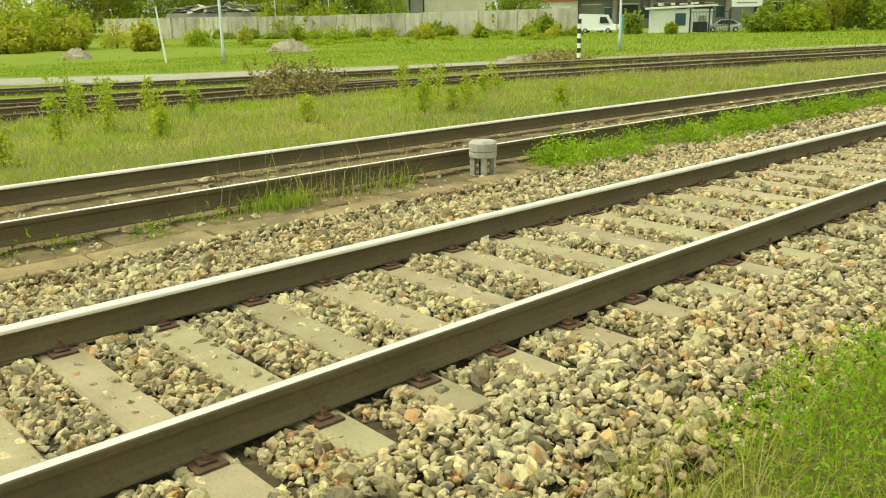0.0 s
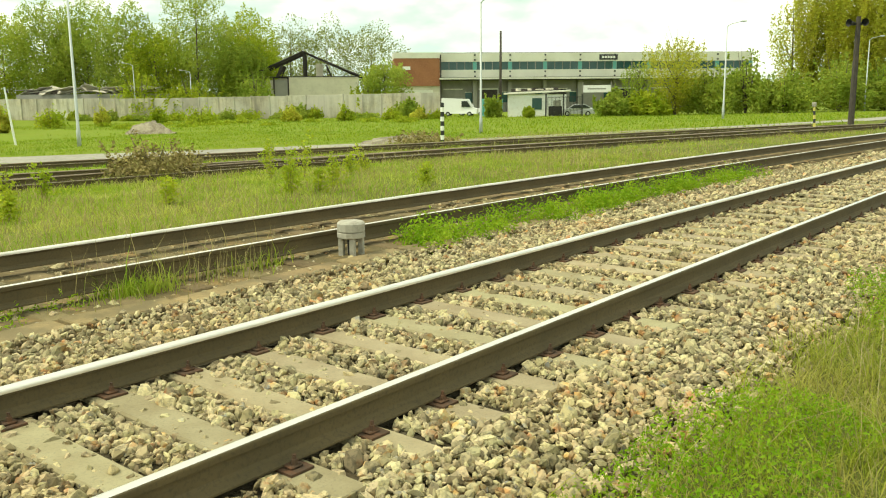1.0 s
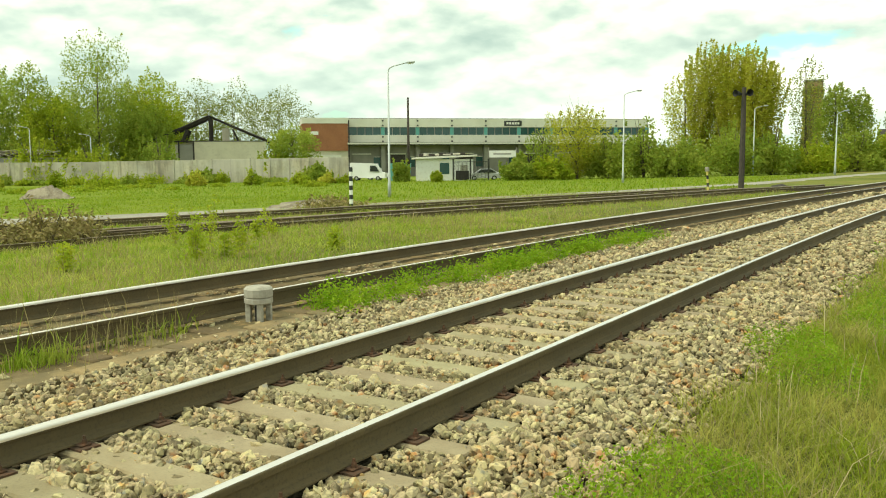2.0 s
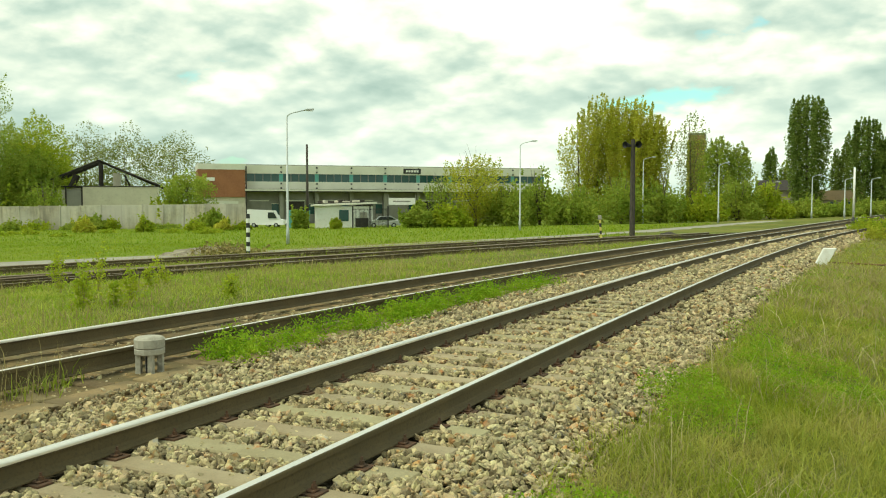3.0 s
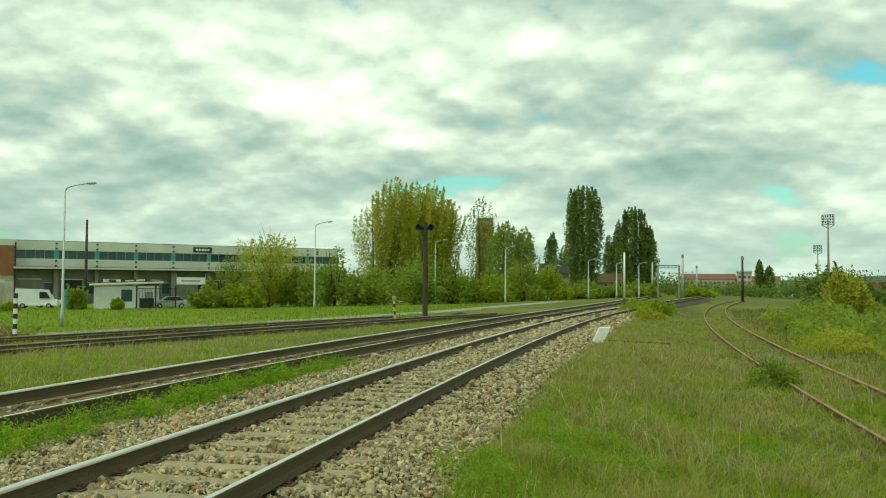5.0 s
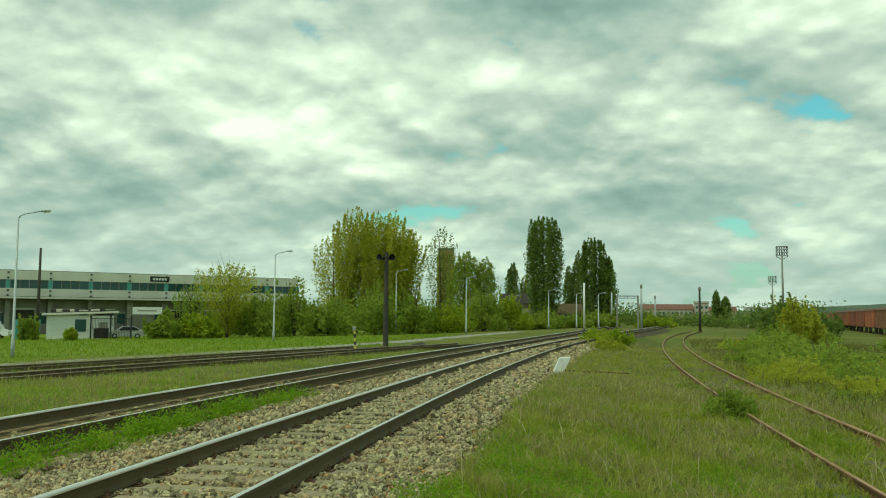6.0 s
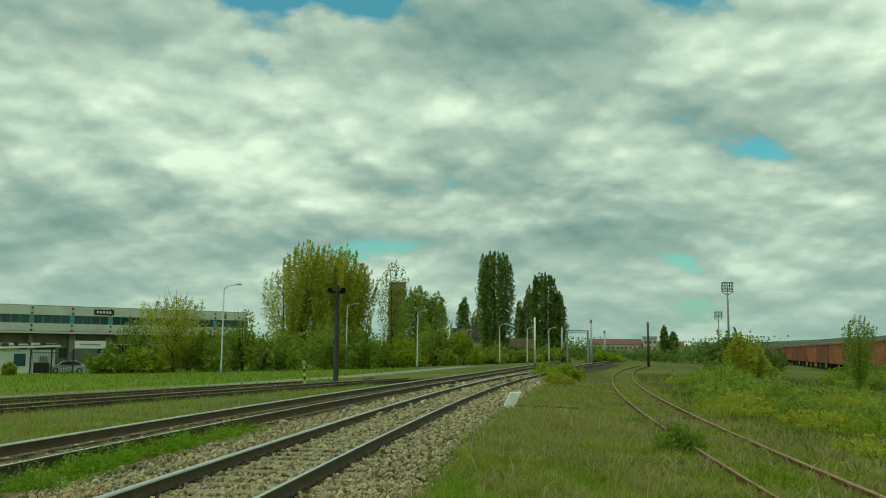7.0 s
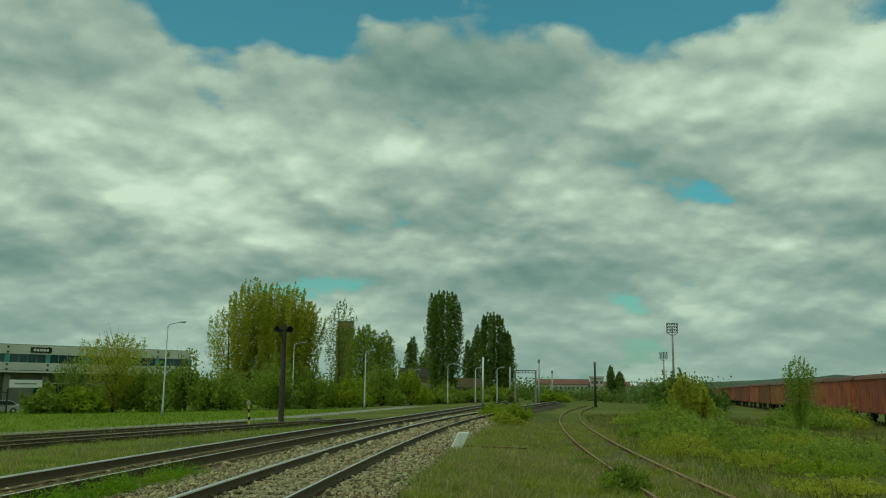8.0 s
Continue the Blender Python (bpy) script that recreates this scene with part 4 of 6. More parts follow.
def build_trees():
    # tall trees behind the wall
    THIN = dict(many=8000, leaf=0.18, clear=0.12, puffs=26, ragged=0.3)
    for i, (at, h, w, mat, lab, extra) in enumerate([
        ((-164, 75), 20, 15, L_OLIVE, "broad yellow-green spring tree behind the concrete wall", {}),
        ((-148, 83), 21, 14, L_GREEN, "tall mid-green tree behind the concrete wall", {}),
        ((-139, 86), 21.5, 14, L_GREEN, "tall rounded green tree with thin upper twigs", dict(ragged=0.3)),
        ((-129, 87), 19.0, 12, L_GREEN, "leafy green tree standing behind the wall", dict(ragged=0.3)),
        ((-118, 92.6), 23.6, 11.5, L_GREEN, "tallest loose-crowned tree behind the wall", dict(many=12000, leaf=0.17, ragged=0.35, puffs=30)),
        ((-122, 101), 17, 12, L_GREEN, "dense green tree beside the ruined house", {}),
        ((-119, 104.5), 18.6, 14, L_FRESH, "yellow-green round tree beside the ruined house", dict(ragged=0.3)),
        ((-132, 127), 18.5, 15, L_PALE, "thin pale tree showing sky through its branches", THIN),
        ((-127, 133), 18.6, 14, L_PALE, "pale airy tree behind the ruined house", THIN),
        ((-120, 139), 18.4, 15, L_PALE, "pale half-leafed tree behind the ruined house", THIN),
        ((-166, 68), 20, 16, L_OLIVE, "yellow-green tree at the near end of the wall", {}), ((-170, 56), 20, 16, L_OLIVE, "yellow-green tree at the near end of the wall", {}), ((-172, 80), 21, 16, L_OLIVE, "yellow-green tree at the near end of the wall", {}), ((-134, 97), 16, 13, L_GREEN, "green tree in the belt behind the wall", {}), ((-124, 89), 14.5, 12, L_FRESH, "green tree in the belt behind the wall", {}), ((-156, 80), 19, 13, L_FRESH, "yellow-green tree in the belt behind the wall", {}), ((-114, 99), 13, 10, L_GREEN, "green tree in the belt behind the wall", {}), ((-132, 118), 14, 13, L_GREEN, "green tree in the belt behind the wall", {}), ((-127, 112), 15, 13, L_FRESH, "yellow-green tree in the belt behind the wall", {}), ((-143, 84), 17, 13, L_GREEN, "green tree in the belt behind the wall", {}),
        ((-82.5, 98.5), 8.6, 8.4, L_GREEN, "round dark green tree beside the brick building", dict(many=8000, leaf=0.16)),
    ]):
        tree(at, h, w, "round", mat, lab, seed=20 + i, **{**dict(clear=0.02), **extra})
    # the big olive group and its neighbours
    FAN = dict(many=14500, leaf=0.165, clear=0.03)
    for i, (at, h, w, mat, lab, shape, kw) in enumerate([
        ((-31.2, 122), 15.0, 7.2, L_OLIVE, "olive-yellow spring tree at the open end of the group", "fan", dict(many=7500, leaf=0.15, clear=0.05)),
        ((-29.0, 124.5), 19.6, 7.4, L_OLIVE, "large olive-yellow spring tree in the group beside the road", "fan", FAN),
        ((-25.8, 123.5), 18.6, 7.0, L_OLIVE, "dense olive-yellow tree in the middle of the group", "fan", FAN),
        ((-23.0, 122.5), 18.2, 6.8, L_OLIVE, "dense olive-yellow tree with an uneven top in the group", "fan", FAN),
        ((-21.4, 125), 16.0, 5.6, L_OLIVE, "olive-yellow tree at the edge of the group", "fan", FAN),
        ((-17.6, 138.6), 17.4, 6.0, L_PALE, "slender pale tree with thin crown", "fan", dict(many=3200, leaf=0.16)),
        ((-12.8, 129.4), 12.6, 6.2, L_GREEN, "green tree with pointed tops beside the brick stack", "column", dict(many=7000, leaf=0.17)),
        ((-9.9, 131), 11.6, 5.4, L_GREEN, "small green tree with a pointed top", "column", dict(many=6000, leaf=0.17)),
        ((-38.0, 97.9), 9.2, 7.6, L_OLIVE, "yellow-green willow in front of the long factory", "fan", dict(many=9000, leaf=0.12, clear=0.04)),
        ((-42.6, 98), 6.6, 4.4, L_GREEN, "thin young green tree in front of the factory", "fan", dict(many=2600, leaf=0.12)),
        ((-6.9, 160), 12.8, 3.8, L_DARK, "narrow dark green poplar beside the road", "column", dict(many=4200, leaf=0.19)),
        ((-4.6, 162), 10.5, 3.4, L_GREEN, "small thin green poplar beside another", "column", dict(many=2200, leaf=0.18)),
        ((-0.9, 150), 20.2, 7.4, L_DARK, "tall dense dark green poplar, broad at the top", "poplar", dict(many=19000, leaf=0.20, clear=0.03)),
        ((3.6, 165), 12.2, 3.0, L_DARK, "slim dark green poplar in the row", "column", dict(many=3200, leaf=0.19)),
        ((5.3, 165), 15.0, 3.4, L_DARK, "slim dark green poplar in the row", "column", dict(many=4200, leaf=0.19)),
        ((7.4, 150), 15.8, 5.0, L_DARK, "dense dark poplar with a pointed top", "poplar", dict(many=10000, leaf=0.2)),
        ((10.0, 150.5), 12.8, 4.0, L_DARK, "lower dark poplar beside a taller one", "column", dict(many=7000, leaf=0.2)),
        ((42.2, 226), 9.8, 3.0, L_DARK, "small far-off dark poplar", "column", dict(many=2400, leaf=0.24)),
        ((44.6, 226), 8.4, 3.4, L_DARK, "small far-off dark poplar", "column", dict(many=2400, leaf=0.24)),
        ((19.5, 48.4), 4.5, 1.7, L_GREEN, "slender young tree growing in front of the wagons", "fan", dict(many=5200, leaf=0.055, trunk=0.05, clear=0.04)),
    ]):
        tree(at, h, w, shape, mat, lab, seed=60 + i, **kw)
    # hedge of shrubs along the road
    for i, (at, h, w, mat, lab) in enumerate([
        ((-43.4, 93), 3.6, 4.0, L_GREEN, "green shrub in front of the factory"), ((-39.6, 94.5), 3.6, 5, L_FRESH, "low green shrub in front of the factory"),
        ((-34.9, 100.2), 6.6, 6.5, L_GREEN, "dense green shrub beside the road"), ((-31.8, 104.5), 8.8, 7.5, L_GREEN, "large dark green shrub beside the road"),
        ((-28.0, 107), 6.0, 7, L_GREEN, "dense green shrub under the olive trees"), ((-23, 112), 8.0, 8, L_GREEN, "dark green shrub under the olive trees"),
        ((-18.5, 115), 7.4, 7, L_GREEN, "green shrub beside the brick stack"), ((-14, 118), 5.6, 7, L_FRESH, "fresh green shrub beside the road"),
        ((-9.5, 123), 6.8, 7, L_GREEN, "green shrub beside the road"), ((-5.5, 126), 6.2, 6, L_FRESH, "fresh green shrub below the poplars"),
        ((-1, 130), 3.4, 6, L_GREEN, "low green shrub below the poplars"), ((3.5, 134), 3.0, 6, L_GREEN, "low green shrub below the poplars"),
        ((8, 138), 3.0, 6, L_GREEN, "low green shrub beside the track"), ((17, 142), 2.4, 6, L_FRESH, "low green shrub beside the siding"),
        ((-84.5, 96.5), 7.0, 6.5, L_FRESH, "bright green shrub behind the concrete wall"), ((-101.5, 90.5), 8.2, 6.5, L_GREEN, "dark green shrub behind the wall"),
        ((-111, 86), 8.0, 8, L_FRESH, "bright green shrub behind the wall"), ((-119, 82), 8.2, 9, L_FRESH, "bright green shrub behind the wall"),
        ((-72.2, 91), 3.2, 4.0, L_GREEN, "dark green shrub at the end of the wall"), ((-90, 88), 2.2, 4.5, L_GREEN, "low dark bramble against the wall"),
        ((-57.4, 89.0), 2.9, 2.0, L_GREEN, "dark green shrub beside the white cabin"), ((-51.0, 86.5), 1.6, 1.2, L_FRESH, "small fresh green shrub before the cabin"),
    ]):
        bush(at, h, w, mat, lab, clumps=190, per=30, leaf=0.2, seed=200 + i)
    # young shrubs in the meadow before the wall
    for i, (at, h, w) in enumerate([((-98, 62), 2.6, 2.2), ((-92, 66), 2.8, 2.4), ((-84, 66), 2.6, 4.5), ((-76, 73), 2.4, 2.4), ((-70, 76), 2.2, 2.2), ((-66, 80), 1.8, 2.6), ((-63.5, 82), 1.6, 2.4), ((-61.5, 83), 1.5, 2.0), ((-87, 49), 2.8, 3.2), ((-96, 44), 3.8, 4.4), ((-104, 52), 3.8, 3.4)]):
        bush(at, h, w, L_FRESH if i % 3 else L_OLIVE, "young yellow-green shrub in the meadow before the wall", clumps=60, per=24, leaf=0.15, seed=300 + i)
    rnd = random.Random(77)
    for i in range(17):
        f = (i + rnd.random()) / 17
        bush((-128 + 55 * f + rnd.uniform(0, 1.2), 74.4 + 21.3 * f - rnd.uniform(0.8, 2.2)), rnd.uniform(0.9, 2.0), rnd.uniform(2.0, 4.2), L_GREEN if i % 3 else L_FRESH, "rank green weeds growing along the foot of the wall", clumps=70, per=22, leaf=0.14, seed=330 + i)
    for i in range(16):
        y = rnd.uniform(48, 72)
        bush((-62 - 1.1 * (72 - y) + rnd.uniform(-14, 14), y), rnd.uniform(0.4, 0.9), rnd.uniform(1.2, 2.8), L_FRESH, "low fresh green weeds in the yard meadow", clumps=40, per=20, leaf=0.1, seed=370 + i, stems=4)
    for i, (at, h, w) in enumerate([((-97, 29), 5.6, 7), ((-98, 34), 6.4, 7), ((-95, 38), 5.0, 5), ((-99, 24), 6.6, 8), ((-77, 38), 3.0, 2.6), ((-104, 40), 7.5, 8), ((-90, 31), 3.4, 4)]):
        bush(at, h, w, L_OLIVE if i % 2 == 0 else L_FRESH, "dense yellow-green shrub at the near end of the wall", clumps=190, per=28, leaf=0.2, seed=350 + i)
    # beside the tracks and the siding
    for i, (at, h, w, mat, lab, c, lf) in enumerate([
        ((9.2, 34.8), 1.2, 3.4, L_GREEN, "dense dark bramble bush beside the siding", 170, 0.06), ((11.0, 37), 1.3, 3.6, L_GREEN, "dense bramble bush beside the siding", 130, 0.06),
        ((18.7, 67.3), 4.6, 3.0, L_OLIVE, "yellow-green bush in front of the wagons", 300, 0.10), ((3.9, 52), 1.2, 2.4, L_FRESH, "fresh green bush where the tracks meet", 110, 0.06),
        ((3.2, 58), 1.2, 2.6, L_FRESH, "fresh green bush where the tracks meet", 90, 0.06), ((2.9, 44.6), 0.8, 1.8, L_OLIVE, "yellow-green bush at the end of the verge", 90, 0.05),
        ((3.65, 18.6), 0.85, 1.2, L_GREEN, "leggy weed bush growing over the siding rail", 110, 0.032), ((10.6, 30.9), 0.8, 2.8, L_GREEN, "low bramble on the bank", 90, 0.045),
        ((10.0, 23.5), 0.55, 2.8, L_FRESH, "low weeds on the bank beside the siding", 90, 0.035), ((13.5, 30), 0.8, 3.5, L_GREEN, "low bramble on the bank", 90, 0.045),
        ((25.3, 66.7), 1.2, 3.2, L_GREEN, "low bush in front of the wagons", 60, 0.08), ((30, 69), 1.3, 4, L_GREEN, "low bush in front of the wagons", 60, 0.08),
        ((13, 52), 1.6, 5, L_GREEN, "dark bramble bush on the bank", 120, 0.07),
        ((47, 86), 4.6, 4, L_GREEN, "green bush behind the wagons", 90, 0.12), ((53, 97), 4.6, 4, L_OLIVE, "yellow-green bush behind the wagons", 90, 0.12),
        ((12, 40), 1.3, 4.5, L_GREEN, "dark bramble bush on the bank", 130, 0.06), ((14.5, 38), 1.0, 4.5, L_GREEN, "low bramble patch on the bank", 110, 0.06),
        ((9.6, 41), 1.0, 3.0, L_GREEN, "dark bramble bush beside the siding", 110, 0.06),
        ((12.4, 24), 0.6, 3.2, L_GREEN, "low weeds on the bank", 100, 0.04),
        ((15, 60), 1.8, 4.0, L_GREEN, "green bush on the bank beyond the siding", 120, 0.08), ((12.2, 58), 0.9, 3.0, L_OLIVE, "yellow-flowered weeds beside the siding", 80, 0.06),
        ((3.9, 25.0), 0.4, 0.9, L_GREEN, "weed bush growing over the siding rail", 60, 0.03),
        ((7.9, 29.5), 0.6, 2.6, L_OLIVE, "olive-green weeds beside the siding", 110, 0.04), ((8.6, 32), 0.8, 2.8, L_OLIVE, "olive-green weeds before the bramble", 110, 0.045), ((12.5, 33.5), 0.8, 3.2, L_OLIVE, "yellow-green weeds on the bank", 110, 0.045), ((9.2, 26), 0.6, 2.4, L_OLIVE, "olive-green weeds beside the siding", 90, 0.04),
        ((26, 62), 1.5, 4.5, L_GREEN, "low bush growing before the wagons", 120, 0.08), ((29.5, 66), 1.6, 4.5, L_OLIVE, "yellow-green bush before the wagons", 120, 0.08), ((33, 73), 1.7, 4.5, L_GREEN, "low bush growing before the wagons", 120, 0.09), ((36, 84), 1.8, 5.0, L_GREEN, "low bush growing before the wagons", 110, 0.1), ((40, 98), 2.0, 6.0, L_GREEN, "low bush growing before the wagons", 110, 0.12), ((32, 110), 4.2, 6.5, L_DARK, "dark green shrub beyond the siding", 170, 0.16), ((28.5, 112), 5.4, 6.5, L_DARK, "dark green shrub beyond the siding", 190, 0.16), ((26, 90), 1.6, 5.0, L_GREEN, "low bush beyond the siding", 110, 0.1),
        ((8.2, 19), 0.5, 2.4, L_OLIVE, "yellow-green weeds on the bank", 80, 0.035), ((11, 27), 0.7, 3.0, L_GREEN, "dark bramble on the bank", 100, 0.045), 
        
        ((41.5, 80), 5.6, 2.2, L_DARK, "dark pointed bush at the end of the wagon row", 90, 0.12),
    ]):
        bush(at, h, w, mat, lab, clumps=c, per=26, leaf=lf * 1.25, seed=400 + i)


build_trees()


# ---- poles, lamps and posts ----
def base_at(x, y):
    return (x, y, float(ground_z(x, y)))


def street_lamp(at, h, label, arm=1.3, turn=34.0, r=0.085, name="street_lamp"):
    t = thing(name, base_at(*at), label, "lamp", "street lamps along the road", turn=turn)
    part("pole", tube([(0, 0, -0.1), (0, 0, 0.9), (0, 0, 0.95), (0, 0, h * 0.97)], [r * 1.35, r * 1.3, r, r * 0.55], 10), M_PALE, t, smooth=True)
    part("arm", tube([(0, 0, h * 0.965), (0.10, 0, h * 0.985), (0.35, 0, h * 1.0), (arm, 0, h * 1.025)], [r * 0.5, r * 0.48, r * 0.42, r * 0.38], 8), M_PALE, t, smooth=True)
    bm = bmesh.new()
    add_box(bm, arm - 0.05, -0.11, h * 1.025 - 0.05, arm + 0.5, 0.11, h * 1.025 + 0.07, 0.04)
    for v in bm.verts:
        if v.co.x > arm + 0.3:
            v.co.y *= 0.6
            v.co.z += 0.03
    hd = part("lamp_head", bm, M_PALE, t)
    part("lens", box(arm + 0.08, -0.08, h * 1.025 - 0.075, arm + 0.4, 0.08, h * 1.025 - 0.048, 0.02), M_WHITE, hd)
    return t


LAMP = "tall galvanised street lamp with a short curved arm"
for at, h in (((-43.05, 25.75), 10.2), ((-30.35, 45.57), 8.25), ((-25.93, 78.72), 8.4), ((-20.2, 112.0), 8.4), ((-9.7, 100.2), 6.6), ((-5.5, 132.0), 5.2), ((-0.12, 120.7), 5.5), ((3.4, 110.0), 4.6), ((6.6, 118.0), 4.8)):
    street_lamp(at, h, LAMP, arm=0.8 if h < 7 else 1.2)
for at, h in (((-118, 80.5), 8.5), ((-112, 86.5), 7.4)):
    street_lamp(at, h, "street lamp standing behind the concrete wall", turn=210)


def loudspeaker_pole():
    t = thing("loudspeaker_pole", base_at(-9.07, 47.15), "dark tarred timber pole carrying two horn loudspeakers", "pole")
    part("pole", tube([(0, 0, -0.1), (0, 0, 2.5), (0, 0, 5.35)], [0.155, 0.14, 0.11], 8), M_TIMBER, t)
    part("crossbar", box(-0.30, -0.04, 4.93, 0.30, 0.04, 5.0), M_BLACK, t)
    for s in (-1, 1):
        bm = tube([(s * 0.10, -0.05, 5.02), (s * 0.2, -0.14, 5.03), (s * 0.33, -0.30, 5.04), (s * 0.37, -0.36, 5.04)], [0.05, 0.06, 0.15, 0.19], 12, cap=False)
        part("horn", bm, M_BLACK, t, "grey-black horn loudspeaker", smooth=True)
    return t


loudspeaker_pole()


def plain_pole(at, h, r, mat, label, top=None, name="pole"):
    t = thing(name, base_at(*at), label, "pole")
    part("shaft", tube([(0, 0, -0.1), (0, 0, h * 0.5), (0, 0, h)], [r * 1.2, r, r * 0.75], 8), mat, t, smooth=True)
    if top:
        part("top_fitting", box(-top, -top, h - 0.55, top, top, h - 0.1, 0.03), M_GREYC, t)
    return t


plain_pole((-58.9, 92.9), 10.6, 0.17, M_TIMBER, "tall bare dark timber pole before the factory")
plain_pole((20.6, 121.8), 6.3, 0.16, M_TIMBER, "dark timber pole beside the siding", 0.18)
plain_pole((13.5, 129.4), 6.5, 0.17, M_PALE, "pale concrete pole with a small fitting near its top", 0.17)
plain_pole((18.2, 152.1), 5.4, 0.15, M_PALE, "pale concrete pole beside the far track", 0.16)
plain_pole((10.0, 141.0), 5.6, 0.15, M_PALE, "pale concrete pole among the shrubs")


def signal_mast():
    t = thing("signal_mast", base_at(2.78, 70.0), "slim white mast on a dark base beside the track", "mast")
    part("shaft", tube([(0, 0, 0.7), (0, 0, 4.4)], [0.085, 0.075], 10), M_WHITE, t, smooth=True)
    part("base", tube([(0, 0, 0.0), (0, 0, 0.72)], [0.15, 0.13], 10), M_BLACK, t, smooth=True)
    part("footing", box(-0.55, -0.35, -0.05, 0.55, 0.35, 0.14, 0.03), M_CAST, t)


signal_mast()


def gantry():
    t = thing("gantry", (11.7, 131.8, float(ground_z(11.7, 131.8))), "dark steel portal gantry over the far track", "gantry")
    for s in (-1, 1):
        part("leg", box(s * 1.55 - 0.13, -0.13, -0.1, s * 1.55 + 0.13, 0.13, 4.9, 0.02), M_GREYC, t)
    part("beam_chord", box(-1.7, -0.08, 4.75, 1.7, 0.08, 4.87), M_UNDER, t)
    part("beam_chord", box(-1.7, -0.08, 4.45, 1.7, 0.08, 4.53), M_UNDER, t)
    for i in range(7):
        part("brace", box(-1.5 + i * 0.5 - 0.025, -0.03, 4.53, -1.5 + i * 0.5 + 0.025, 0.03, 4.75), M_UNDER, t)


gantry()


def striped_post(at, h, r, label, light, cap=False, lean=0.0, bands=9):
    t = thing("marker_post", base_at(*at), label, "post")
    t.matrix_world = t.matrix_world @ pose(0, 0, 0, 0, lean, 0)
    for i in range(bands):
        part("band", tube([(0, 0, h * i / bands - (0.1 if i == 0 else 0)), (0, 0, h * (i + 1) / bands)], [r, r], 8), light if i % 2 else M_BLACK, t)
    if cap:
        part("cap", box(-r * 1.6, -r * 1.5, h, r * 1.6, r * 1.5, h + 0.2, 0.02), M_CAST, t)


striped_post((-22.86, 31.21), 1.85, 0.085, "tall marker post painted in black and white bands", M_WHITE)
striped_post((-9.17, 40.14), 1.05, 0.05, "small yellow and black banded post with a grey cap", M_YELLOW, True, -4, 6)


def thin_post():
    t = thing("thin_post", base_at(-48.8, 25.3), "thin leaning whitewashed post in the meadow", "post")
    part("shaft", tube([(0, 0, -0.1), (-0.10, -0.14, 1.6), (-0.18, -0.26, 3.3)], [0.07, 0.06, 0.05], 7), M_WHITE, t)


thin_post()


def marker_stone():
    bm = box(-0.17, -0.06, -0.1, 0.17, 0.06, 0.47, 0.02)
    for v in bm.verts:
        v.co.x += 0.55 * max(0, v.co.z)
    ob = part("marker_stone", bm, M_WHITE)
    ob.matrix_world = pose(0.21, 26.03, float(ground_z(0.21, 26.03)), 0, 0, 8)
    tagged(ob, "leaning whitewashed concrete marker slab in the grass", "marker")


marker_stone()


def fallen_pipe():
    z = float(ground_z(1.6, 26.8))
    ob = part("fallen_pipe", tube([(0.45, 26.2, -0.02), (1.6, 26.6, z + 0.06), (2.4, 26.8, z + 0.02)], [0.022, 0.022, 0.022], 8), M_RAILR, smooth=True)
    tagged(ob, "rusty pipe lying in the grass beside the marker slab", "pipe")


fallen_pipe()


def cable_marker():
    """A low cast post: three legs, a collar and a double cap."""
    t = thing("cable_marker", (-6.11, 6.68, -0.10), "squat weathered concrete marker with a round cap on legs", "marker", turn=20)
    for i in range(4):
        a = i * math.pi / 2 + 0.5
        c, s = 0.105 * math.cos(a), 0.105 * math.sin(a)
        part("leg", box(c - 0.028, s - 0.028, -0.03, c + 0.028, s + 0.028, 0.21, 0.006), M_CAST, t)
    part("core", tube([(0, 0, -0.03), (0, 0, 0.2)], [0.045, 0.045], 8), M_BLACK, t)
    part("collar", tube([(0, 0, 0.195), (0, 0, 0.205), (0, 0, 0.25), (0, 0, 0.26)], [0.135, 0.15, 0.15, 0.14], 14), M_CAST, t)
    part("cap", tube([(0, 0, 0.262), (0, 0, 0.27), (0, 0, 0.35), (0, 0, 0.372), (0, 0, 0.38)], [0.14, 0.15, 0.152, 0.13, 0.09], 14), M_CAST, t)


cable_marker()


# ---- the yard: road, wall, mounds ----
ribbon("road", lambda y: yard_line(y, ROAD) - (3.2 if y < 34 else 1.8), lambda y: yard_line(y, ROAD) + (3.4 if y < 30 else 1.2), -8, 104, 1.0, lambda x, y: float(ground_z(x, y)) + 0.05, M_ROAD, "pale worn asphalt service road through the yard", "road", 0.25)


def concrete_wall():
    a, b = Vector((-150.0, 67.0)), Vector((-71.0, 97.6))
    d = (b - a); n = int(d.length / 2.9); d.normalize()
    turn = math.degrees(math.atan2(d.y, d.x))
    t = thing("boundary_wall", (0, 0, 0), "long stained grey concrete panel wall", "wall", kind="structure")
    panel = mesh_of("wall_panel", box(0.06, -0.06, -0.4, 2.84, 0.06, 3.35, 0.02), M_WALL)
    post_m = mesh_of("wall_post", box(-0.09, -0.12, -0.4, 0.09, 0.12, 3.42, 0.02), M_WALL)
    rnd = random.Random(4)
    for i in range(n):
        p = a + d * (i * 2.9)
        z = float(ground_z(p.x, p.y))
        for me, nm in ((panel, "wall_panel"), (post_m, "wall_post")):
            o = new(nm, me)
            o.parent = t
            o.matrix_local = pose(p.x, p.y, z + rnd.uniform(-0.03, 0.03), rnd.uniform(-0.8, 0.8), 0, turn)


concrete_wall()


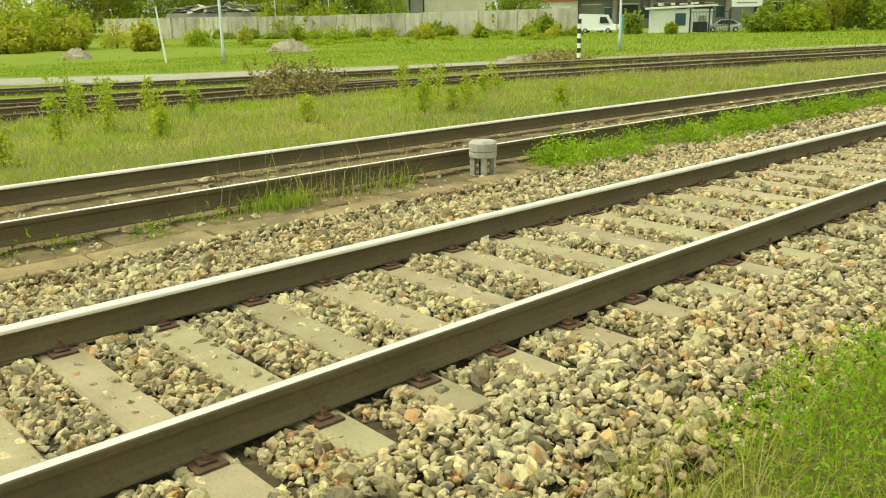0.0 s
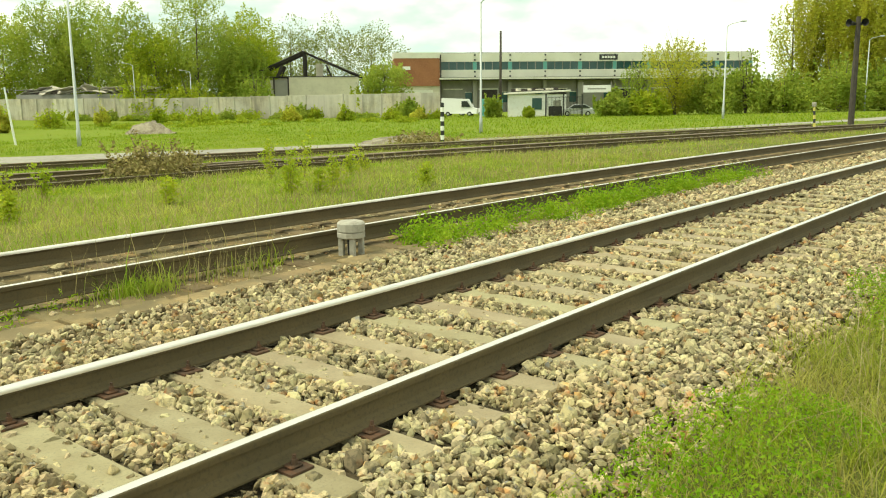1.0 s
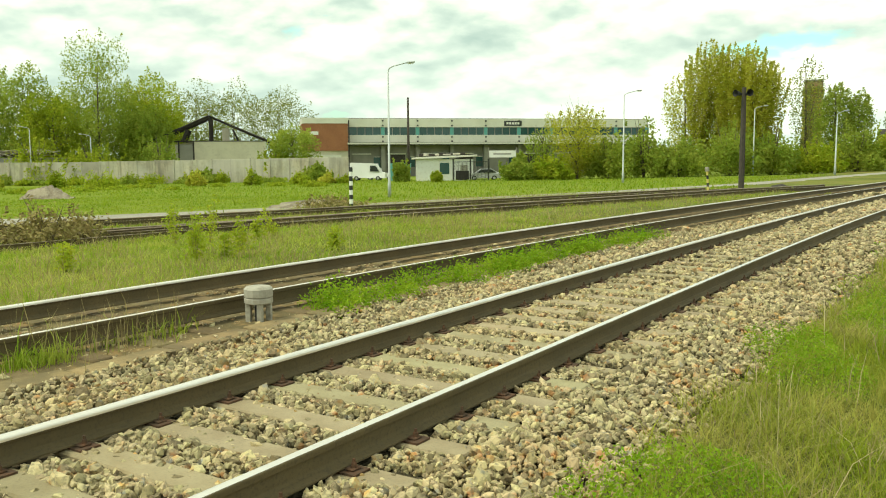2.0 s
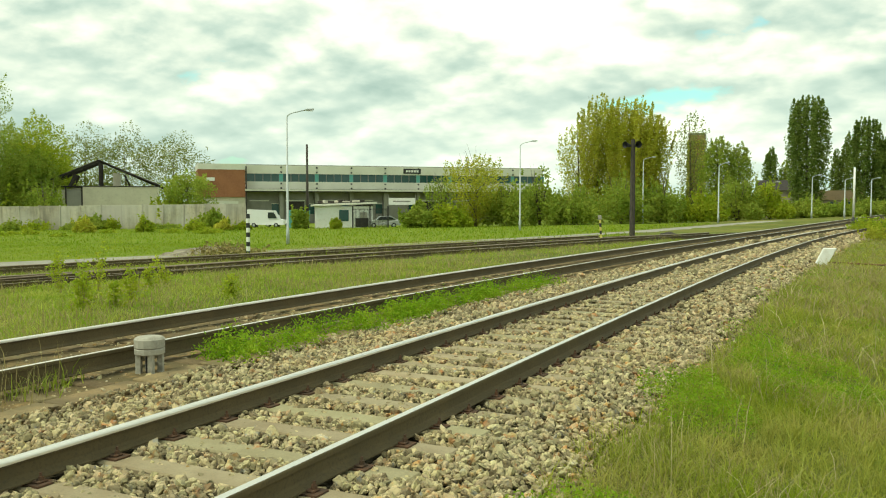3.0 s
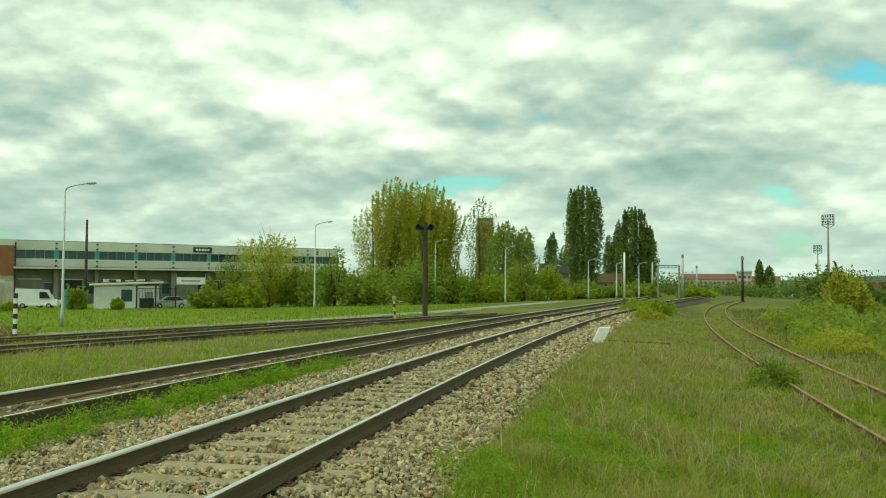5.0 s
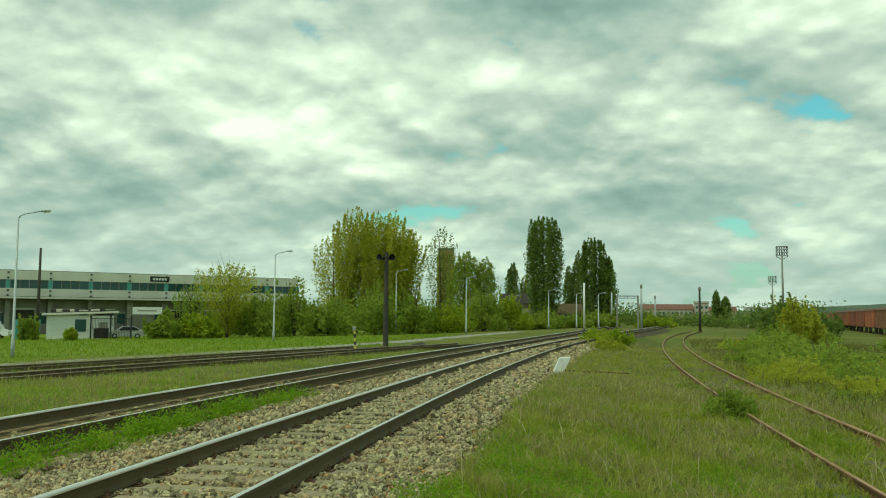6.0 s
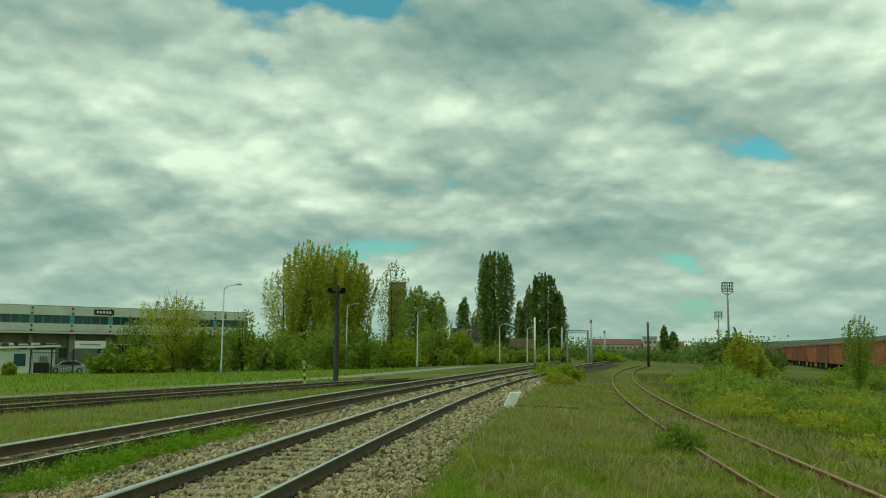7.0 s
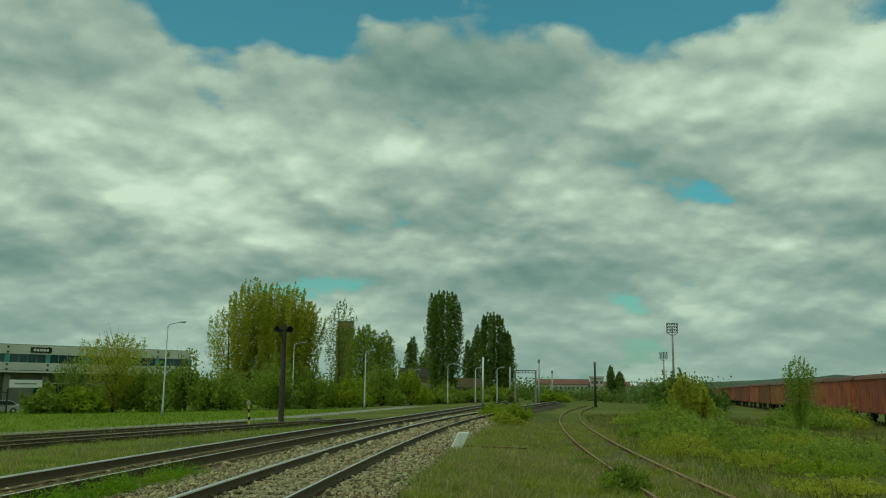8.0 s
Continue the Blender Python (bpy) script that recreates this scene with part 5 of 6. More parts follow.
def collapsed_shed():
    t = thing("collapsed_shed", base_at(-129.5, 81.4), "low shed behind the wall under broken roof sheets", "shed", turn=22)
    part("shed_wall", box(-14, -2, -0.2, 12, 2, 4.05), M_GREYC, t)
    rnd = random.Random(8)
    for i in range(34):
        bm = box(-1.3, -1.1, -0.04, 1.3, 1.1, 0.04, 0.01)
        o = part("roof_sheet", bm, M_SHEET, t)
        o.matrix_local = pose(-14 + 26 * i / 34 + rnd.uniform(-0.5, 0.5), rnd.uniform(-1.6, 0.8), 4.25 + rnd.uniform(0, 0.8), rnd.uniform(-25, 25), rnd.uniform(-18, 18), rnd.uniform(-40, 40))


collapsed_shed()


def mound(at, w, h, mat, label, seed, name="earth_mound"):
    rng = np.random.default_rng(seed)
    n = 26
    v, f = [(0, 0, h)], []
    for r in range(1, 9):
        for k in range(n):
            a = math.tau * k / n
            q = r / 8
            rr = q * w / 2 * (1 + 0.2 * math.sin(2 * a + seed) + 0.1 * math.sin(5 * a))
            v.append((rr * math.cos(a) * 1.15, rr * math.sin(a) * 0.8, h * (1 - q ** 1.6) + rng.normal() * 0.13 * h - (0.15 if r == 8 else 0)))
    q = [(1 + (r * n) + k, 1 + (r * n) + (k + 1) % n, 1 + ((r + 1) * n) + (k + 1) % n, 1 + ((r + 1) * n) + k) for r in range(7) for k in range(n)]
    q += [(0, 1 + k, 1 + (k + 1) % n, 0) for k in range(n)]
    bm = bmesh.new()
    vs = [bm.verts.new(p) for p in v]
    for c in q:
        bm.faces.new([vs[i] for i in dict.fromkeys(c)])
    bmesh.ops.recalc_face_normals(bm, faces=bm.faces)
    ob = part(name, bm, mat, smooth=True)
    ob.matrix_world = pose(*base_at(*at))
    tagged(ob, label, "heap")


mound((-57.3, 40.2), 3.6, 0.9, M_EARTH, "low heap of pale spoil in the meadow", 1)
mound((-66, 27), 3.0, 0.7, M_EARTH, "small dark heap of earth in the meadow", 2)
mound((-7.6, 50.5), 0.9, 0.16, M_DARKROOF, "small heap of dark scrap beside the pole", 3, "scrap_mound")
mound((-26.6, 33.5), 5.5, 0.35, M_EARTH, "low pile of dry rubble and cut branches", 4, "rubble_mound")
bush((-17.9, 12.6), 1.25, 2.5, M_TWIG, "heap of dry brown brambles on the yard track", clumps=120, per=26, leaf=0.05, seed=501, name="bramble_heap")
bush((-24.5, 32.0), 0.8, 3.4, M_TWIG, "heap of dry brown cut branches", clumps=70, per=22, leaf=0.07, seed=502, name="bramble_heap")


# ---- buildings ----
def factory():
    """Long two-storey works: white bands round a strip of glazing, a canopy, and a recessed ground floor; a brick block at one end."""
    p0, p1 = Vector((-92.3, 125.2)), Vector((-49.0, 163.0))
    d = p1 - p0
    ln = d.length
    z = float(ground_z(-75, 140))
    t = thing("factory", (p0.x, p0.y, z), "long pale factory with strip windows and a brick end block", "factory", turn=math.degrees(math.atan2(d.y, d.x)))
    H = 10.3
    part("core_wall", box(0, 1.2, -0.3, ln, 26, H - 2.5), M_GREYC, t, "grey recessed ground floor")
    part("roof", box(-0.2, 0.1, H, ln + 0.2, 27, H + 0.12), M_GREYC, t)
    part("upper_fascia", box(0, 0.0, H - 1.5, ln, 26, H - 0.003), M_FASCIA, t, "white metal upper band")
    part("lower_fascia", box(0, 0.0, H - 4.2, ln, 1.2, H - 2.9), M_FASCIA, t, "white metal lower band")
    part("canopy", box(-0.1, -1.6, H - 4.75, ln, 1.2, H - 4.42), M_DARKROOF, t, "dark projecting canopy")
    part("canopy_edge", box(-0.1, -1.75, H - 4.6, ln, -1.6, H - 4.3), M_FASCIA, t)
    bays = 9
    for i in range(bays):
        x0, x1 = ln * i / bays + 0.35, ln * (i + 1) / bays - 0.35
        w = part("window", box(x0, 0.25, H - 2.9, x1, 0.32, H - 1.5), M_GLASS, t, "dark teal strip window")
        for k in range(5):
            xx = x0 + (x1 - x0) * k / 4
            part("mullion", box(xx - 0.05, 0.17, H - 2.9, xx + 0.05, 0.25, H - 1.5), M_GREYC, w)
    for i in range(bays + 1):
        x = ln * i / bays
        part("pier", box(x - 0.35, 0.1, H - 2.9, x + 0.35, 1.2, H - 1.5), M_TEAL, t, "teal painted pier")
        part("column", box(x - 0.35, -0.3, -0.3, x + 0.35, 1.2, H - 4.75), M_GREYC, t)
        for zz in (H - 0.35, H - 1.2, H - 3.25, H - 4.05):
            part("bracket", box(x - 0.16, -0.12, zz - 0.14, x + 0.16, -0.003, zz + 0.14, 0.03), M_BLACK, t)
    for i in range(bays):
        x0 = ln * i / bays
        dr = part("loading_door", box(x0 + 1.0, 1.08, 0.2, x0 + 4.2, 1.197, 3.9), M_DARKROOF if i % 2 else M_GREYC, t, "loading bay door")
        part("door_frame", box(x0 + 0.85, 1.04, 3.9, x0 + 4.35, 1.197, 4.1), M_FASCIA, dr)
        wn = part("ground_window", box(x0 + 4.8, 1.10, 1.6, x0 + 6.3, 1.197, 3.4), M_GLASS, t)
        part("window_frame", box(x0 + 4.72, 1.06, 3.4, x0 + 6.38, 1.197, 3.5), M_FASCIA, wn)
    # sign board with plain bars for its lettering
    sg = part("sign_board", box(ln * 0.505, -0.10, H - 1.25, ln * 0.505 + 3.4, -0.003, H - 0.3, 0.03), M_BLACK, t, "dark sign board with pale lettering bars")
    for k in range(5):
        part("lettering_bar", box(ln * 0.505 + 0.45 + k * 0.52, -0.13, H - 0.98, ln * 0.505 + 0.83 + k * 0.52, -0.10, H - 0.58), M_WHITE, sg)
    # brick block
    part("brick_block", box(-8.0, -1.2, 4.6, -0.003, 12, H - 0.9), M_BRICK, t, "red-brown brick upper storey")
    part("block_base", box(-7.6, -0.9, -0.3, -0.003, 12, 4.6), M_PLASTER, t)
    part("block_band", box(-8.05, -1.25, H - 0.9, 0.2, 12, H + 0.1), M_FASCIA, t)
    part("base_window", box(-6.8, -0.98, 2.6, -1.2, -0.9, 3.9), M_FASCIA, t)
    part("small_sign", box(-6.6, -1.27, 7.4, -5.2, -1.2, 8.0), M_WHITE, t)
    part("downpipe", tube([(0.15, -1.3, 0), (0.15, -1.3, H - 0.3)], [0.12, 0.12], 8), M_DARKROOF, t)


factory()


def ruined_house():
    z = float(ground_z(-105, 110))
    t = thing("ruined_house", (-113.6, 99.7, z), "roofless cream plastered house with charred rafters", "house", turn=42)
    W, Dp, E, A = 18.5, 11.0, 6.6, 10.9
    part("front_wall", box(6.6, 0, -0.3, W, 0.3, E), M_PLASTER, t)
    part("front_wall", box(0, 0, -0.3, 1.8, 0.3, E), M_PLASTER, t)
    part("opening_panel", box(1.8, 0.08, -0.3, 4.2, 0.2, E - 0.5), M_SHEET, t, "grey boarded opening")
    part("opening_panel", box(4.25, 0.08, -0.3, 6.5, 0.2, E - 0.5), M_GREYC, t, "grey boarded opening")
    for x in (1.8, 4.2, 6.6):
        part("post", box(x - 0.12, -0.06, -0.3, x + 0.12, 0.08, E), M_DARKROOF, t)
    part("side_wall", box(0, 0.3, -0.3, 0.3, Dp, E), M_PLASTER, t)
    part("side_wall", box(W - 0.3, 0.3, -0.3, W, Dp, E), M_PLASTER, t)
    part("back_wall", box(0.3, Dp - 0.3, -0.3, W - 0.3, Dp, E), M_PLASTER, t)
    part("chimney", box(11.2, 3, E, 12.4, 4.2, E + 2.3), M_PLASTER, t)
    for j in range(10):
        y = -0.2 + j * (Dp + 0.4) / 9
        for s in (-1, 1):
            if (j, s) in ((3, -1),):
                continue
            x0 = W / 2 + s * (W / 2 + 0.7)
            part("rafter", tube([(x0, y, E - 0.1), (W / 2, y, A)], [0.10, 0.10], 4), M_DARKROOF, t)
        part("tie_beam", tube([(0.2, y, E + 0.05), (W - 0.2, y, E + 0.05)], [0.07, 0.07], 4), M_DARKROOF, t)
        for f in (0.25, 0.5, 0.75):
            x = W * f
            part("strut", tube([(x, y, E), (x + (0.9 if f < 0.5 else -0.9 if f > 0.5 else 0), y, E + (A - E) * (1 - abs(2 * f - 1)) * 0.95)], [0.06, 0.06], 4), M_DARKROOF, t)
    for s in (-1, 1):
        for f in (0.0, 0.2, 0.45, 0.7, 0.98):
            x, zz = W / 2 + s * (W / 2 + 0.7) * (1 - f), E + (A - E) * f
            part("purlin", tube([(x, -0.4, zz), (x, Dp + 0.4, zz)], [0.10, 0.10], 4), M_DARKROOF, t)
    bm = bmesh.new()
    vs = [bm.verts.new(p) for p in ((W + 0.8, -0.4, E), (W + 0.8, Dp, E), (W / 2 + 1.0, Dp, A - 0.3), (W / 2 + 0.2, -0.4, A), (W / 2 + 3.6, 0.3, A - 1.9), (W / 2 + 5.2, -0.4, A - 2.2))]
    bm.faces.new((vs[0], vs[1], vs[2], vs[4]))
    g = bmesh.ops.extrude_face_region(bm, geom=bm.faces[:])
    for e in g["geom"]:
        if isinstance(e, bmesh.types.BMVert):
            e.co.z += 0.12
    bmesh.ops.delete(bm, geom=[v for v in bm.verts if not v.link_faces], context="VERTS")
    part("roof_remnant", bm, M_DARKROOF, t)


ruined_house()


def cabin():
    t = thing("cabin", base_at(-57.0, 91.6), "low whitewashed flat-roofed cabin with rubbish on its roof", "cabin", turn=30)
    part("cabin_wall", box(0, 0, -0.2, 7.2, 5, 2.75, 0.02), M_WHITE, t)
    bm = box(-0.5, -0.5, 2.75, 7.7, 5.4, 2.98, 0.03)
    for v in bm.verts:
        v.co.z += 0.04 * v.co.x
    part("flat_roof", bm, M_FASCIA, t)
    w = part("window", box(3.0, -0.05, 0.9, 4.2, -0.003, 2.3), M_GLASS, t)
    part("window_frame", box(2.92, -0.08, 2.3, 4.28, -0.003, 2.38), M_WHITE, w)
    part("door", box(5.6, -0.05, -0.1, 6.5, -0.003, 2.0), M_SHEET, t)
    rnd = random.Random(2)
    for i in range(9):
        o = part("roof_litter", box(-0.45, -0.25, 0, 0.45, 0.25, 0.16 + 0.2 * rnd.random(), 0.03), M_SHEET if i % 2 else M_DARKROOF, t)
        o.matrix_local = pose(0.8 + i * 0.62, 1.2 + rnd.random(), 3.12 + 0.025 * i, 0, rnd.uniform(-8, 8), rnd.uniform(0, 90))


cabin()


def yard_gate():
    t = thing("yard_gate", base_at(-51.6, 91.6), "dark steel bar gate with a sheet lower panel", "gate", turn=28)
    for x in (0, 2.1, 4.3):
        part("gate_post", box(x - 0.09, -0.09, -0.2, x + 0.09, 0.09, 2.7), M_BLACK, t)
    for x0, x1 in ((0.09, 2.01), (2.19, 4.21)):
        part("rail_bar", box(x0, -0.03, 2.3, x1, 0.03, 2.38), M_BLACK, t)
        for k in range(12):
            x = x0 + (x1 - x0) * (k + 0.5) / 12
            part("bar", box(x - 0.02, -0.02, 0.1, x + 0.02, 0.02, 2.3), M_BLACK, t)
    part("sheet_panel", box(0.3, 0.05, 0.1, 1.9, 0.1, 1.25), M_DARKROOF, t)


yard_gate()


def banner():
    t = thing("banner", base_at(-50.9, 99.8), "long white banner stretched between two posts", "banner", turn=27)
    for x in (0, 3.55):
        part("post", tube([(x, 0, -0.1), (x, 0, 4.2)], [0.06, 0.05], 7), M_GREYC, t)
    bm = box(0.05, -0.03, 2.85, 3.5, 0.0, 3.75)
    part("cloth", bm, M_WHITE, t, "white banner cloth")
    part("lettering_bar", box(0.6, -0.035, 3.22, 2.9, -0.031, 3.38), M_GREYC, t)


banner()


def car(at, turn, mat, label, ln, prof, glass, name="car", category="car"):
    """Side outline (x, z) drawn across the width, narrowed at the roof; glass sides, wheels and lamps."""
    t = thing(name, base_at(*at), label, category, turn=turn)
    bm = bmesh.new()
    w = 0.86
    L, R = [], []
    for x, z in prof:
        k = w * (1.0 if z < 1.0 else 0.86)
        L.append(bm.verts.new((x, -k, z))); R.append(bm.verts.new((x, k, z)))
    n = len(prof)
    for i in range(n):
        bm.faces.new((L[i], L[(i + 1) % n], R[(i + 1) % n], R[i]))
    bm.faces.new(L[::-1]); bm.faces.new(R)
    bmesh.ops.recalc_face_normals(bm, faces=bm.faces)
    part("body", bm, mat, t)
    for s in (-1, 1):
        bm = bmesh.new()
        f = bm.faces.new([bm.verts.new((x, s * (w * 0.93 + 0.035), z)) for x, z in glass])
        g = bmesh.ops.extrude_face_region(bm, geom=[f])
        for e in g["geom"]:
            if isinstance(e, bmesh.types.BMVert):
                e.co.y -= s * 0.1
        bmesh.ops.recalc_face_normals(bm, faces=bm.faces)
        part("side_window", bm, M_CARGLASS, t)
    for x in (ln * 0.2, ln * 0.8):
        for s in (-1, 1):
            wl = part("wheel", tube([(x, s * 0.70, 0.31), (x, s * 0.90, 0.31)], [0.31, 0.31], 14), M_TYRE, t)
            part("rim", tube([(x, s * 0.88, 0.31), (x, s * 0.915, 0.31)], [0.18, 0.17], 10), M_CARS, wl)
    for s in (-1, 1):
        part("headlight", box(-0.03, s * 0.6 - 0.15, 0.62, 0.05, s * 0.6 + 0.15, 0.78, 0.02), M_WHITE, t)


CAR = [(0, 0.3), (0, 0.75), (0.95, 0.92), (1.6, 1.42), (3.0, 1.45), (3.9, 1.0), (4.2, 0.95), (4.2, 0.3)]
CAR_G = [(1.15, 0.95), (1.68, 1.36), (2.95, 1.38), (3.6, 1.0)]
VAN = [(0, 0.35), (0, 1.0), (0.7, 1.2), (1.25, 2.3), (4.9, 2.45), (5.0, 0.35)]
VAN_G = [(0.85, 1.25), (1.32, 2.05), (2.1, 2.05), (2.1, 1.25)]
car((-51.6, 95.2), 30, M_CARS, "silver hatchback parked behind the bar gate", 4.2, CAR, CAR_G)
car((-66.2, 98.6), 205, M_CARW, "white van parked beside the factory", 5.0, VAN, VAN_G, "van", "van")
car((-72.0, 101.6), 28, M_CARW, "white pickup parked at the end of the wall", 4.6, [(0, 0.35), (0, 0.85), (1.0, 1.0), (1.5, 1.7), (2.4, 1.72), (2.6, 1.05), (4.6, 1.0), (4.6, 0.35)], [(1.2, 1.05), (1.58, 1.6), (2.3, 1.6), (2.4, 1.05)], "pickup", "pickup")
car((48.0, 215), 90, M_CARW, "white car far down the line", 4.2, CAR, CAR_G)


def container():
    t = thing("skip", base_at(-62.2, 93.4), "teal painted steel skip beside the factory yard", "skip", turn=20)
    bm = box(0, 0, 0, 2.6, 1.7, 2.3, 0.05)
    for v in bm.verts:
        if v.co.z < 0.5:
            v.co.x = 1.3 + (v.co.x - 1.3) * 0.85
    part("tub", bm, M_TEAL, t)
    for k in range(5):
        part("rib", box(0.25 + k * 0.5, -0.06, 0.4, 0.33 + k * 0.5, -0.003, 2.2), M_TEAL, t)


container()


def brick_stack():
    t = thing("brick_stack", base_at(-18.2, 150.5), "square ivy-stained brick stack rising among the trees", "chimney")
    part("shaft", box(-1.25, -1.25, -0.3, 1.25, 1.25, 14.2, 0.05), M_STACK, t)
    part("coping", box(-1.35, -1.35, 14.2, 1.35, 1.35, 14.5, 0.04), M_GREYC, t)
    rng = np.random.default_rng(9)
    p = np.stack([rng.uniform(-1.35, 1.35, 5200), np.where(rng.random(5200) < 0.75, -1.33, 1.33) + rng.normal(size=5200) * 0.08, 13.4 * rng.random(5200)], 1)
    sw = rng.random(5200) < 0.5
    p[sw] = p[sw][:, [1, 0, 2]]
    v, f = leaves(p, 0.17, rng)
    raw("ivy", v, f, L_OLIVE, t)


brick_stack()


def small_house(at, w, d, h, roof_h, turn, label, wall=None, roof=None, windows=3):
    t = thing("house", base_at(*at), label, "house", turn=turn)
    part("wall", box(-w / 2, -d / 2, -0.3, w / 2, d / 2, h), wall or M_FARWALL, t)
    bm = bmesh.new()
    o = 0.4
    a = [bm.verts.new(p) for p in ((-w / 2 - o, -d / 2 - o, h), (w / 2 + o, -d / 2 - o, h), (w / 2 + o, d / 2 + o, h), (-w / 2 - o, d / 2 + o, h), (-w / 2 - o, 0, h + roof_h), (w / 2 + o, 0, h + roof_h))]
    for q in ((0, 1, 5, 4), (2, 3, 4, 5), (0, 4, 3), (1, 2, 5), (3, 2, 1, 0)):
        bm.faces.new([a[i] for i in q])
    bmesh.ops.recalc_face_normals(bm, faces=bm.faces)
    part("roof", bm, roof or M_ROOFRED, t)
    rows = max(1, int(h // 3))
    for r in range(rows):
        for k in range(windows):
            x = -w / 2 + w * (k + 0.5) / windows
            part("window", box(x - 0.55, -d / 2 - 0.05, 1.0 + r * 3, x + 0.55, -d / 2 - 0.003, 2.3 + r * 3), M_GLASS, t)
    return t


small_house((-5.6, 158), 6, 6, 4.6, 1.8, 10, "dark-roofed shed below the poplars", roof=M_DARKROOF, windows=2)
small_house((3.0, 156), 8, 6, 2.6, 1.6, 0, "low brown-roofed house below the poplars", roof=M_STACK, windows=3)
# the long red-roofed blocks far down the line
small_house((62, 470), 27, 12, 6.6, 2.8, -8, "long red-roofed plastered building far down the line", windows=12)
small_house((88, 476), 22, 12, 5.8, 2.6, -8, "long red-roofed plastered building far down the line", windows=10)
small_house((79, 462), 7, 8, 10.0, 1.0, -8, "flat-topped stair block between the red roofs", roof=M_GREYC, windows=3)
small_house((104, 440), 16, 10, 5.6, 2.2, -12, "plastered far-off building with a dull roof", roof=M_GREYC, windows=6)


def floodlight_mast(at, h, w, label):
    t = thing("floodlight_mast", base_at(*at), label, "floodlight mast", turn=-15)
    part("mast", tube([(0, 0, -0.2), (0, 0, h - w * 0.5)], [0.42, 0.25], 8), M_GREYC, t, smooth=True)
    fr = part("lamp_frame", box(-w / 2, -0.1, h - 0.12, w / 2, 0.1, h), M_UNDER, t)
    for k in range(4):
        zz = h - k * w * 0.28
        part("cross_rail", box(-w / 2, -0.13, zz - 0.1, w / 2, 0.13, zz + 0.1), M_UNDER, t)
        if k < 3:
            for j in range(5):
                x = -w / 2 + w * (j + 0.5) / 5
                part("floodlight", box(x - w * 0.06, -0.3, zz - w * 0.2, x + w * 0.06, 0.0, zz - w * 0.06), M_UNDER, t)
    for s in (-1, 1):
        part("upright", box(s * w / 2 - 0.08, -0.1, h - w * 0.9, s * w / 2 + 0.08, 0.1, h), M_UNDER, t)
        part("strut", tube([(s * w / 2, 0, h - w * 0.9), (0, 0, h - w * 1.2)], [0.1, 0.1], 5), M_UNDER, t)


floodlight_mast((75.4, 290), 25.8, 3.6, "tall stadium floodlight mast beyond the wagons")
floodlight_mast((116, 466), 24.2, 4.0, "second stadium floodlight mast, farther away")


# ---- the row of wagons ----
def wagon():
    t = thing("freight_wagon", (0, 0, 0), "rust-red covered freight wagon standing in a long row", "wagon", "row of freight wagons")
    part("floor_frame", box(-6.4, -1.3, 0.95, 6.4, 1.3, 1.2), M_UNDER, t)
    body = part("body", box(-6.35, -1.30, 1.0, 6.35, 1.33, 3.75, 0.03), M_RUST, t)
    panel = mesh_of("side_panel", box(-0.48, -0.03, 1.05, 0.48, 0.0, 3.7, 0.008), M_RUST)
    for k in range(12):
        o = new("side_panel", panel)
        o.parent = body
        o.matrix_local = pose(-5.775 + k * 1.05, -1.303, 0)
    for k in range(13):
        x = -6.3 + k * 1.05
        part("side_rib", box(x - 0.045, -1.42, 1.0, x + 0.045, -1.30, 3.75), M_RUSTDARK, body)
    part("sliding_door", box(-1.3, -1.48, 1.1, 1.3, -1.425, 3.6), M_RUST, body, "faded sliding door")
    bm = bmesh.new()
    prof = [(-1.42, 3.75), (-1.2, 3.98), (-0.6, 4.18), (0, 4.25), (0.6, 4.18), (1.2, 3.98), (1.42, 3.75)]
    a = [bm.verts.new((-6.45, y, z)) for y, z in prof]; b = [bm.verts.new((6.45, y, z)) for y, z in prof]
    for i in range(6):
        bm.faces.new((a[i], b[i], b[i + 1], a[i + 1]))
    bm.faces.new(a); bm.faces.new(b[::-1]); bm.faces.new((a[0], a[-1], b[-1], b[0]))
    bmesh.ops.recalc_face_normals(bm, faces=bm.faces)
    part("roof", bm, M_RUSTDARK, t)
    for x in (-4.9, -3.1, 3.1, 4.9):
        for s in (-1, 1):
            part("wheel", tube([(x, s * 0.70, 0.46), (x, s * 0.83, 0.46)], [0.46, 0.46], 14), M_UNDER, t)
    for x in (-4.0, 4.0):
        part("bogie", box(x - 1.4, -0.95, 0.4, x + 1.4, -0.86, 0.75, 0.03), M_UNDER, t)
    for s in (-1, 1):
        for q in (-0.85, 0.85):
            part("buffer", tube([(s * 6.4, q, 1.07), (s * 6.85, q, 1.07)], [0.12, 0.2], 8), M_UNDER, t)
    return t


def wagon_row():
    a = Vector((37.6, 77.3)); d = Vector((55.0, 239.0)).normalized()
    turn = math.degrees(math.atan2(d.y, d.x))
    first = None
    for i in range(-1, 17):
        p = a + d * (0.6 + 6.9 + i * 13.8)
        m = pose(p.x, p.y, -0.85, 0, 0, turn)
        if first is None:
            first = wagon(); first.matrix_world = m
        else:
            copy_thing(first, m)
    t = thing("wagon_track", (0, 0, 0), "rusty track under the row of wagons", "railway track", kind="structure")
    for s in (-0.75, 0.75):
        pts = [a + d * q + Vector((-d.y, d.x)) * s for q in (-40, 100, 260)]
        bm = tube([(p.x, p.y, -0.93) for p in pts], [0.07, 0.07, 0.07], 4)
        part("rail", bm, M_RAILR, t)


wagon_row()


